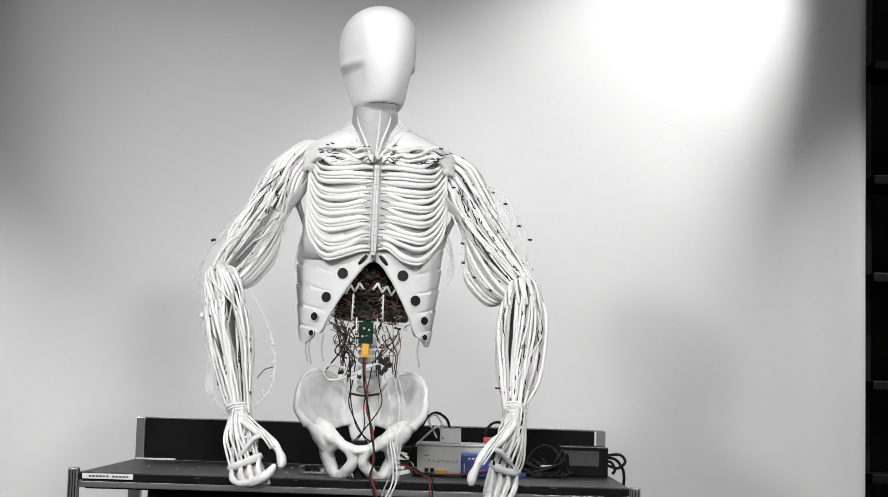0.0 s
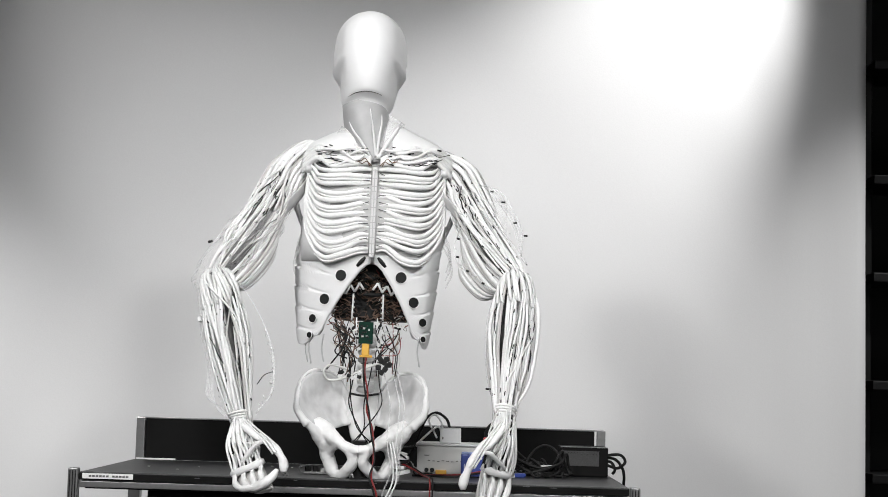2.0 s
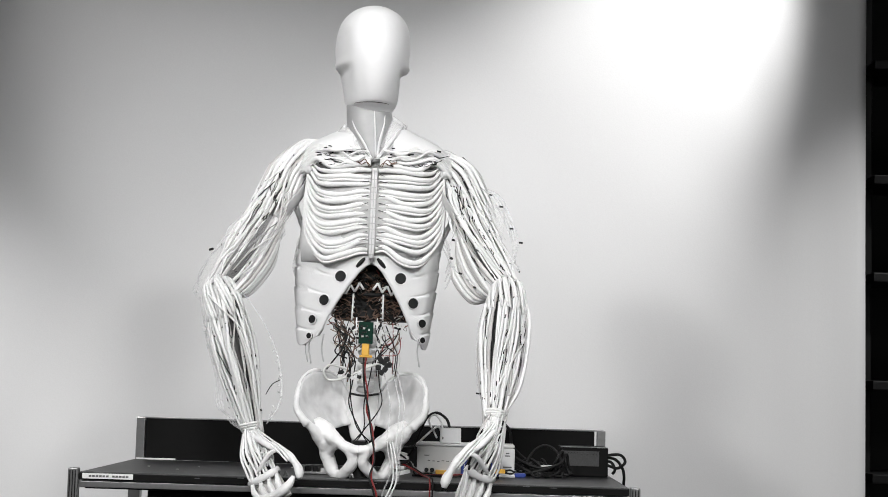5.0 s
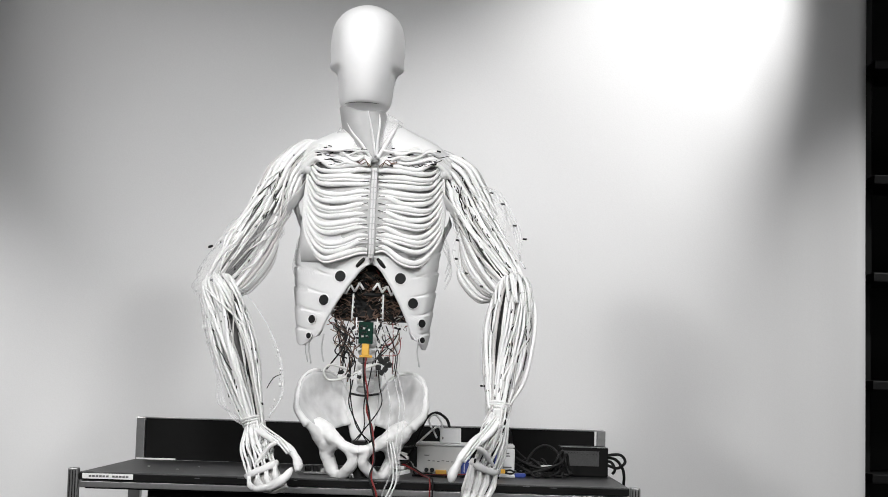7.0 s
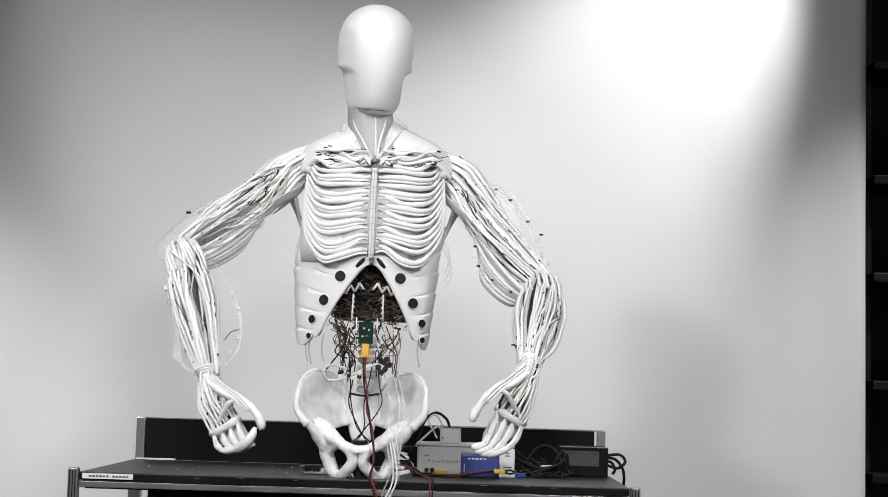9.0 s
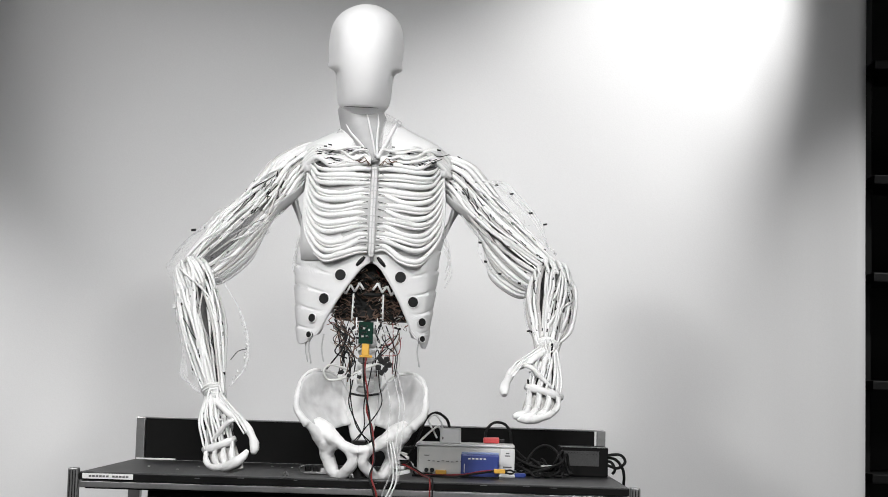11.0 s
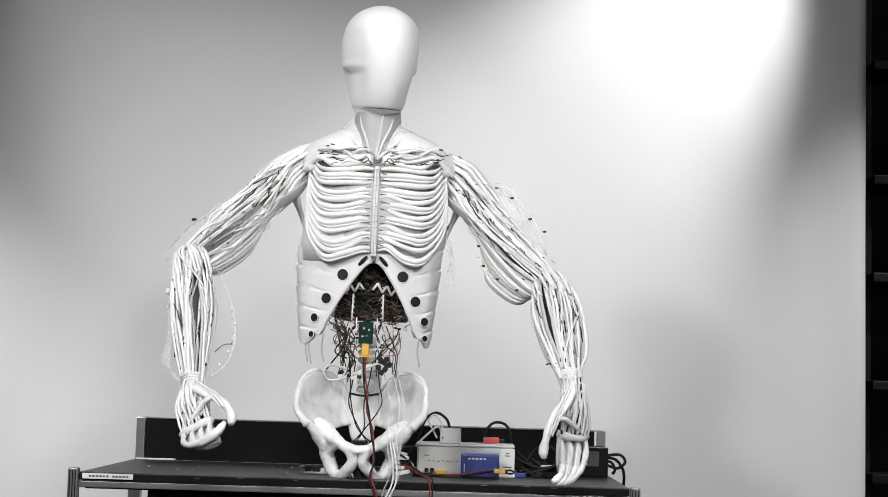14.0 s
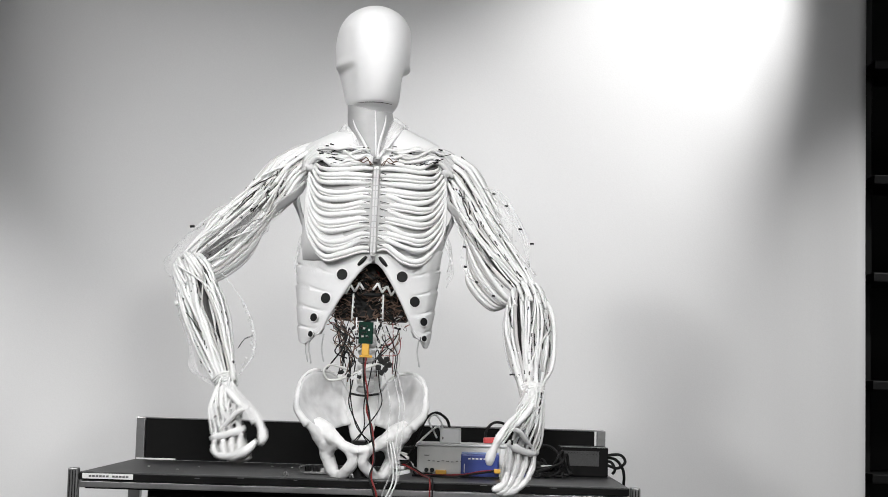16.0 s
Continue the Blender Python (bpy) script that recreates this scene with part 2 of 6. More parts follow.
for k in range(10):
    x = random.uniform(-0.55, 0.55)
    chip = boxed("edge_chip", (x, -0.0056, 0.7962 + random.uniform(-0.004, 0.001)), (random.uniform(0.004, 0.016), 0.0012, 0.0012), 0, RAIL, bench)
for x, y in ((-0.157, 0.03), (-0.01, 0.012)):
    peg = part("metal_clip", Build().tube([(x, y, 0.802), (x + 0.004, y, 0.812), (x + 0.008, y - 0.004, 0.803)], 0.002), ALU)
    tagged(peg, "small bent metal clip on the worktop edge", "clip", "clips on the worktop")


def cable(name, pts, r, mat, label, group=""):
    ob = part(name, Build().tube(pts, r, 8, 8), mat)
    return tagged(ob, label, "cable", group)


# ---- instruments on the bench ----
supply = holder("power_supply", 0.243, 0.26, 0.8, "light grey bench power supply with white rim standing on the worktop", "power supply")
boxed("case", (0, 0.06, 0.036), (0.226, 0.12, 0.068), 0.003, CASE, supply)
boxed("lid", (0, 0.058, 0.0715), (0.232, 0.128, 0.005), 0.002, WHITE, supply, "white overhanging lid")
boxed("front_panel", (-0.002, -0.001, 0.036), (0.215, 0.004, 0.060), 0.001, CASE, supply)
for x in (-0.09, -0.077):
    part("binding_post", Build().tube([(x, -0.001, 0.012), (x, -0.012, 0.012)], 0.0052, 10, 1), BLACK, supply, "black binding post")
boxed("yellow_plug", (-0.056, -0.009, 0.008), (0.026, 0.014, 0.010), 0.002, YELLOW, supply, "pale yellow plug")
for k in range(9):
    boxed("print_bar", (-0.085 + 0.011 * k, -0.0035, 0.034 - 0.001 * (k % 3)), (0.006, 0.001, 0.0018), 0, INK, supply)
boxed("print_bar", (-0.09, -0.0035, 0.046), (0.012, 0.001, 0.002), 0, INK, supply)
end = boxed("end_panel", (0.099, -0.006, 0.034), (0.034, 0.012, 0.064), 0.002, WHITE, supply, "white socket panel with small print")
for z, w in ((0.056, 0.008), (0.05, 0.012), (0.024, 0.02), (0.017, 0.016), (0.01, 0.02)):
    boxed("print_bar", (0.099, -0.0125, z), (w, 0.001, 0.0025), 0, INK, end)
boxed("foot", (0.098, -0.008, 0.003), (0.04, 0.02, 0.006), 0.002, WHITE, supply)
boxed("foot", (-0.09, 0.01, 0.003), (0.03, 0.02, 0.006), 0.002, BLACK, supply)
battery = holder("battery_pack", 0.277, 0.205, 0.8, "blue wrapped battery pack leaning on the power supply", "battery")
boxed("pack", (0, 0, 0.029), (0.088, 0.034, 0.052), 0.004, BLUE, battery)
boxed("top_edge", (0, -0.001, 0.0565), (0.086, 0.03, 0.004), 0.0015, PALEBLUE, battery, "pale blue top edge")
for k in range(5):
    boxed("print_bar", (-0.025 + 0.009 * k, -0.0175, 0.044), (0.006, 0.001, 0.003), 0, PAPER, battery)
boxed("border_bar", (-0.036, -0.0175, 0.022), (0.0015, 0.001, 0.02), 0, PAPER, battery)
part("foot_pad", Build().box((0, 0, 0.002), (0.09, 0.036, 0.004), 0.001), BLACK, battery, smooth=False)
plug = holder("wire_plug", 0.322, 0.178, 0.8, "yellow plug with red and black wire on the worktop", "plug")
boxed("plug_body", (0, 0, 0.018), (0.026, 0.012, 0.01), 0.002, YELLOW, plug)
part("lead", Build().tube([(-0.012, 0, 0.018), (-0.05, -0.012, 0.012), (-0.1, -0.02, 0.004), (-0.16, -0.01, 0.003), (-0.2, 0.0, 0.003)], 0.0026), RUBBER, plug)
part("lead", Build().tube([(-0.012, 0.002, 0.019), (-0.045, -0.008, 0.016), (-0.08, -0.014, 0.009), (-0.13, -0.012, 0.006), (-0.2, 0.006, 0.003)], 0.002), REDW, plug)
part("loop", Build().tube([(0.012, 0, 0.018), (0.024, -0.004, 0.021), (0.034, -0.004, 0.017), (0.026, -0.004, 0.013), (0.013, 0, 0.015)], 0.0022), RUBBER, plug)
adapter = holder("mains_adapter", 0.207, 0.30, 0.874, "white plug-in mains adapter standing on the power supply", "adapter")
boxed("adapter_body", (0, 0, 0.018), (0.05, 0.04, 0.036), 0.004, WHITE, adapter)
boxed("print_bar", (-0.018, -0.0205, 0.012), (0.003, 0.001, 0.006), 0, INK, adapter)
cable("white_lead", [(0.186, 0.30, 0.9), (0.178, 0.29, 0.912), (0.164, 0.28, 0.905), (0.142, 0.27, 0.884), (0.126, 0.26, 0.866)], 0.0026, WHITE, "thin white lead bent over the power supply")
cable("white_lead", [(0.19, 0.30, 0.9), (0.182, 0.31, 0.925), (0.168, 0.31, 0.94), (0.155, 0.31, 0.925), (0.175, 0.30, 0.885)], 0.0022, WHITE, "thin white lead bent over the power supply")
cable("black_lead", [(0.205, 0.315, 0.908), (0.196, 0.33, 0.93), (0.172, 0.34, 0.944), (0.148, 0.34, 0.93), (0.135, 0.33, 0.9), (0.12, 0.32, 0.86), (0.1, 0.3, 0.83)], 0.0034, RUBBER, "black mains lead arching above the adapter")
red = holder("red_plug", 0.305, 0.34, 0.874, "red plastic plug lying on the power supply", "plug")
boxed("plug_body", (0, 0, 0.008), (0.038, 0.02, 0.014), 0.003, REDP, red)
boxed("plug_tip", (0.025, 0, 0.007), (0.012, 0.012, 0.008), 0.002, BLACK, red)
cable("black_lead", [(0.29, 0.36, 0.88), (0.294, 0.38, 0.905), (0.312, 0.39, 0.923), (0.338, 0.40, 0.92), (0.352, 0.40, 0.9), (0.36, 0.4, 0.865), (0.4, 0.38, 0.83), (0.44, 0.36, 0.806)], 0.0034, RUBBER, "black lead looping behind the power supply")
unit = holder("black_power_unit", 0.531, 0.42, 0.8, "black boxy power unit with a dull grey face and lid rim", "power unit")
boxed("case", (0, 0, 0.036), (0.116, 0.11, 0.07), 0.003, PANEL, unit)
boxed("face", (-0.008, -0.0555, 0.044), (0.088, 0.002, 0.036), 0.001, FACE, unit, "dull grey face plate")
for k in range(22):
    boxed("vent_dot", (-0.045 + 0.0035 * k, -0.057, 0.058 - 0.003 * (k % 2)), (0.0016, 0.001, 0.0016), 0, BLACK, unit)
boxed("lid_rim", (0.0, -0.054, 0.0712), (0.114, 0.003, 0.002), 0.0005, ALU, unit)
boxed("foot", (0.0, 0, 0.0005), (0.1, 0.09, 0.001), 0, BLACK, unit)
for pts in ([(0.38, 0.3, 0.806), (0.40, 0.33, 0.85), (0.43, 0.36, 0.872), (0.46, 0.36, 0.862), (0.475, 0.34, 0.83), (0.455, 0.32, 0.808)],
            [(0.36, 0.3, 0.845), (0.39, 0.3, 0.83), (0.43, 0.29, 0.822), (0.47, 0.3, 0.834), (0.485, 0.32, 0.855), (0.492, 0.33, 0.82), (0.5, 0.32, 0.806)],
            [(0.37, 0.28, 0.806), (0.40, 0.27, 0.812), (0.44, 0.28, 0.82), (0.42, 0.31, 0.808), (0.385, 0.31, 0.806), (0.37, 0.34, 0.812)],
            [(0.36, 0.29, 0.83), (0.385, 0.28, 0.818), (0.42, 0.27, 0.806), (0.45, 0.28, 0.806), (0.47, 0.3, 0.816)],
            [(0.45, 0.33, 0.812), (0.46, 0.3, 0.84), (0.474, 0.31, 0.862), (0.48, 0.32, 0.835), (0.496, 0.32, 0.806)],
            [(0.37, 0.35, 0.826), (0.40, 0.34, 0.84), (0.44, 0.33, 0.815), (0.47, 0.31, 0.81), (0.49, 0.3, 0.806)],
            [(0.59, 0.44, 0.85), (0.625, 0.44, 0.852), (0.638, 0.44, 0.835), (0.618, 0.43, 0.82), (0.59, 0.43, 0.828)],
            [(0.588, 0.45, 0.845), (0.615, 0.45, 0.84), (0.632, 0.45, 0.82), (0.636, 0.44, 0.8), (0.637, 0.46, 0.77)],
            [(0.588, 0.46, 0.835), (0.606, 0.46, 0.832), (0.614, 0.45, 0.815), (0.608, 0.44, 0.806)]):
    cable("black_lead", pts, 0.0036, RUBBER, "black lead coiled loosely by the power units", "loose black leads")
for k in range(9):
    x, y = random.uniform(0.365, 0.40), random.uniform(0.27, 0.40)
    pts = [(x, y, 0.8045 + 0.02 * random.random())]
    for q in range(4):
        pts.append((min(0.475, pts[-1][0] + random.uniform(0.004, 0.034)), min(0.42, max(0.24, pts[-1][1] + random.uniform(-0.05, 0.04))), 0.8045 + random.choice((0, 0.008, 0.02, 0.04)) * random.random()))
    cable("black_lead", pts, random.uniform(0.002, 0.0036), RUBBER, "black lead coiled loosely by the power units", "loose black leads")
for k, (x, y, z) in enumerate(((0.425, 0.27, 0.808), (0.372, 0.25, 0.806), (0.437, 0.3, 0.824))):
    bx = boxed("inline_connector", (0, 0, 0), (0.026, 0.012, 0.01), 0.002, (BLACK, BLUE, PAPER)[k])
    bx.matrix_basis = pose(x, y, z, 0, 0, 10 * k)
    tagged(bx, "small inline plastic connector among the leads", "connector", "inline connectors")
clutter = holder("terminal_board", -0.098, 0.16, 0.8, "small terminal board with dark plugs on the worktop", "circuit board")
boxed("board", (0, 0, 0.004), (0.05, 0.03, 0.004), 0.0005, GREY, clutter)
for x in (-0.018, 0.0):
    boxed("terminal", (x, 0, 0.012), (0.013, 0.018, 0.013), 0.002, BLACK, clutter)
boxed("terminal", (0.018, -0.004, 0.010), (0.014, 0.012, 0.009), 0.002, WHITE, clutter)
part("ring", Build().tube([(-0.03 + 0.008 * math.cos(k), -0.004, 0.011 + 0.008 * math.sin(k)) for k in np.linspace(0, 5.5, 7)], 0.0015, 6, 3, closed=True), ALU, clutter)
hub = holder("connector_bundle", 0.098, 0.20, 0.8, "bundle of pale plugs and dark leads beside the power supply", "connectors")
for k in range(6):
    boxed("plug", (random.uniform(-0.02, 0.015), random.uniform(-0.02, 0.02), 0.008 + 0.011 * k), (0.034, 0.014, 0.008), 0.002, (WHITE, CASE, BLACK)[k % 3], hub,
          turn=Euler((0, random.uniform(-0.3, 0.3), random.uniform(-0.5, 0.5))).to_matrix())
for k in range(5):
    y = 0.01 * k - 0.02
    part("lead", Build().tube([(-0.03, y, 0.06 - 0.01 * k), (-0.005, y - 0.01, 0.05 - 0.008 * k), (0.02, y, 0.03), (0.03, y - 0.01, 0.004)], 0.002), (RUBBER, WHITE)[k % 2], hub)
for x0, m, lab in ((0.112, REDW, "thin red wire hanging over the worktop edge"), (0.118, RUBBER, "thin black wire hanging over the worktop edge")):
    cable("thin_wire", [(x0 - 0.02, 0.19, 0.83), (x0 + 0.01, 0.17, 0.818), (x0 + 0.035, 0.13, 0.806), (x0 + 0.05, 0.04, 0.806), (x0 + 0.054, -0.012, 0.80), (x0 + 0.054, -0.016, 0.74)], 0.0019, m, lab)


# ---- the robot ----
K = 0.00128  # modelling unit of the robot, metres


def v(a, b, c=0.0):
    """A point of the robot: units to its side, up, and back."""
    return Vector((a * K, c * K, b * K))


robot = holder("humanoid_robot", 0.0102, 0.10, 0.797, "white upper-body robot with cable muscles, open ribs and blank face", "robot", ry=0.7)


def ring(a, b, half, front, back, n=40, power=2.3, tilt=0.0):
    out = []
    for k in range(n):
        th = 2 * math.pi * k / n
        cx, cy = math.cos(th), math.sin(th)
        x = half * math.copysign(abs(cx) ** (2 / power), cx)
        y = (back if cy > 0 else front) * math.copysign(abs(cy) ** (2 / power), cy)
        out.append(v(a + x, b + tilt * y, y))
    return out


# head: its own space starts at the top of the neck
HB = 632  # height of the head's pivot


def smooth_row(rows, x):
    """A row between the given ones, x from 0 to 1, on a smooth curve."""
    x *= len(rows) - 1
    j = min(int(x), len(rows) - 2)
    t = x - j
    p0, p1, p2, p3 = (rows[min(max(j + d, 0), len(rows) - 1)] for d in (-1, 0, 1, 2))
    return [0.5 * (2 * b + (c - a) * t + (2 * a - 5 * b + 4 * c - d) * t * t + (3 * b - a - 3 * c + d) * t ** 3) for a, b, c, d in zip(p0, p1, p2, p3)]


HEAD_ROWS = ((640, 36, 44, 32), (650, 38, 54, 32), (657, 43, 72, 33), (665, 46.5, 79, 40), (680, 51, 87, 60), (700, 57, 93, 78), (720, 62, 97, 91), (742, 66, 98, 101), (764, 67.5, 97, 105),
             (785, 65.5, 92, 103), (804, 60, 82, 94), (820, 49, 67, 79), (831, 34, 46, 54), (838, 17, 23, 27), (839.5, 3, 4, 4))


def head_ring(x):
    b, half, front, back = smooth_row(HEAD_ROWS, x)
    out = []
    for k in range(72):
        th = 2 * math.pi * k / 72
        from_front = abs(math.degrees(math.atan2(math.cos(th), -math.sin(th))))
        # hollow behind the shield's edge, under a sharp brow ledge
        hollow = ease(40, 66, from_front) * (1 - ease(98, 125, from_front)) * (1 - ease(716, 726, b)) * ease(660, 716, b)
        dent = ease(38, 60, from_front) * (1 - ease(70, 100, from_front)) * ease(726, 742, b) * (1 - ease(770, 800, b))
        ear = ease(70, 85, from_front) * (1 - ease(95, 112, from_front)) * math.exp(-((b - 727) / 7) ** 2)
        q = 1 - 0.16 * hollow - 0.045 * dent + 0.05 * ear
        y = (back if math.sin(th) > 0 else front) * math.sin(th)
        out.append(v(half * math.cos(th) * q, b - HB, y * q))
    return out


skull = Build().loft([[p * 0.93 + v(0, 2) for p in head_ring(0)]] + [head_ring(k / 70) for k in range(71)])
head = part("head", skull, MASK, robot, "smooth blank white head with a faceless shield")
part("chin_seam", Build().tube([v(44.2 * math.cos(q), 655.6 - HB, 69.6 * math.sin(q)) for q in np.linspace(-math.pi * 0.78, -math.pi * 0.30, 21)], [0.3 * K, 0.8 * K, 0.8 * K, 0.3 * K], 5, 2), SHADE_AND_SEAM, head, "thin seam under the shield")

# neck and the membrane over the shoulders
NB = 560  # height of the neck's pivot
# neck skin coloured grey for the shade below the head
neck = part("neck", Build().loft([ring(0, b - NB, h, f, k, 40, 2.2) for b, h, f, k in (
    (670, 37, 42, 34), (655, 39, 46, 36), (640, 41, 49, 40), (615, 42, 52, 44), (590, 36, 58, 46), (570, 24, 62, 46), (552, 12, 64, 46))]), NECK, robot,
    "thin skin over the neck with shade in its grey colour")
shoulder_skin = part("shoulder_skin", Build().loft([ring(0, b, h, f, k, 40, 2.2) for b, h, f, k in (
    (632, 36, 20, 36), (626, 46, 28, 44), (618, 60, 34, 48), (610, 76, 38, 52), (602, 94, 42, 54), (593, 111, 45, 56), (582, 126, 47, 58), (568, 134, 48, 58), (550, 134, 50, 58))]), WHITE, robot,
    "thin white skin over the shoulders")
for sg in (-1, 1):
    part("tendon", Build().tube([v(sg * 60, 618 - NB, -14), v(sg * 47, 600 - NB, -34), v(sg * 26, 578 - NB, -51), v(sg * 6, 556 - NB, -63)], [1.2 * K, 3.4 * K, 4.2 * K, 3.0 * K], 10, 6), WHITE, neck, "white neck tendon")
    part("tendon", Build().tube([v(sg * 30, 640 - NB, -34), v(sg * 26, 618 - NB, -44), v(sg * 15, 590 - NB, -55), v(sg * 4, 556 - NB, -64)], [0.5 * K, 1.6 * K, 2.4 * K, 2.2 * K], 8, 6), WHITE, neck, "white neck tendon")
    part("skin_fold", Build().sheet(lambda s, t, sg=sg: v(sg * (44 + 22 * t - 34 * s), 634 - NB - 22 * t - 56 * s, -24 - 34 * s + 8 * t - 5 * math.sin(math.pi * t)), 14, 6, 1.2 * K * sg), FILM, neck, "thin stretched neck skin")
part("tendon", Build().tube([v(12, 648 - NB, -46), v(9, 610 - NB, -55), v(3, 560 - NB, -65)], [0.8 * K, 1.8 * K, 2 * K], 8, 5), WHITE, neck, "thin white neck tendon")

# rib cage
ribs = part("rib_cage", Build().loft([ring(-9 * (1 - ease(420, 500, b)), b, h, f, k, 48, 2.4) for b, h, f, k in (
    (376, 123, 57, 62), (410, 124, 66, 66), (450, 124, 70, 70), (500, 120, 66, 70), (535, 112, 56, 64), (558, 92, 46, 56))]), WHITE, robot, "white printed rib cage")
# added layer over the white cage; its grey darkens gaps between chest cables
part("chest_backing", Build().loft([ring(0, b, h, f, 30, 48, 2.6) for b, h, f in ((390, 60, 62), (398, 92, 66), (420, 108, 69), (460, 112, 71), (505, 111, 69), (530, 108, 63), (546, 98, 54))]), UNDER_SHADE, ribs, "backing with gap shade in its grey colour under the chest cables")


def lean(b):
    """The lower ribs stand a little askew."""
    return 1 - 0.045 * max(0.0, 372 - b)


def opening(b):
    """Half the width of the arched belly opening at a height."""
    return float(np.interp(b, (225, 245, 277, 307, 338, 363, 371, 373), (90, 84, 70, 54, 35, 17, 8, 3)))


def rib_panel(sg):
    def f(s, t):
        # s: from the belly opening round to the back; t: from the lower rim up
        low = float(np.interp(s, (0, 0.03, 0.07, 0.11, 0.16, 0.21, 0.27, 0.34, 0.6, 1), (258, 244, 234, 229, 230, 237, 252, 272, 288, 290)))
        b = low + (388.0 + 60 * ease(0.16, 0.42, s) - low) * t
        inner = opening(b)
        half = 131 - 12 * (1 - t) ** 2.5 - 3 * t * t
        th0 = -math.acos(min(1, inner / half))
        th = th0 + (radians(100) - th0) * s
        a = half * math.cos(th)
        skew = (0.36 if sg < 0 else -0.40) * max(0.0, a - 98) * (1 - 0.7 * ease(385, 435, b))  # the cage is turned a little
        phase = ((b - 0.30 * (a - 70)) / 35.0) % 1.0
        # each rib laps over the one below: a sharp lip, then a hollow
        lip = (0.016 * phase ** 1.5 - 0.005) * ease(62, 98, a) * (1 - ease(385, 420, b))
        slit = 0.026 * math.exp(-((phase - 0.05) / 0.05) ** 2) * ease(66, 92, a) * (1 - ease(385, 420, b))
        q = 1 + lip - slit
        return v(lean(b) + sg * (a * q + skew), b, (62 if th < 0 else 66) * math.sin(th) * q)
    return f


for sg in (-1, 1):
    pan = part("lower_ribs", Build().sheet(rib_panel(sg), 60, 110, 5 * K * sg), WHITE, ribs, "white rib panel with round black sockets")
    for a, b, r in ((52, 351, 10), (77, 309, 9.5), (95, 275, 7.5), (98, 246, 5.5)):
        half = 127.0
        x = min(a / half, 0.99)
        nrm = Vector((sg * x / half, -math.sqrt(1 - x * x) / 62, 0)).normalized()
        p = v(lean(b) + sg * a, b, -62 * math.sqrt(1 - x * x)) + nrm * (0.0016 + 0.0012 * ease(60, 90, a))
        up = Vector((0, 0, 1))
        across = nrm.cross(up).normalized()
        part("socket", Build().tube([p - nrm * 0.008, p + nrm * 0.0006], r * K, 18, 1), BLACK, ribs, "round black socket")
        part("socket_rim", Build().tube([p + (across * math.cos(q) + up * math.sin(q)) * (r + 0.3) * K for q in np.linspace(0, 2 * math.pi, 17)[:-1]], 0.9 * K, 6, 2, closed=True), WHITE, ribs)
    for (a, b), (e, g), w in (((11, 384), (25, 368), 3.6), ((14, 399), (32, 393), 2.6)):
        part("slot", Build().tube([v(sg * a, b, -62.5), v(sg * (a + e) / 2, (b + g) / 2, -62), v(sg * e, g, -61)], [w * 0.6 * K, w * K, w * K, w * 0.6 * K], 10), BLACK, ribs, "dark oblique slot")
    # side struts under the arm
    for k in range(5):
        part("side_strut", Build().tube([v(sg * 120, 418 + 5 * k, -6 + 4 * k), v(sg * (133 + 2 * k), 452 + 4 * k, -10 + 6 * k), v(sg * (142 + 5 * k), 490 + 5 * k, -12 + 6 * k), v(sg * (146 + 4 * k), 525, -8 + 6 * k)], [2.4 * K, 4 * K, 4 * K, 3 * K], 8), GREY, ribs, "grey stretched armpit strap")

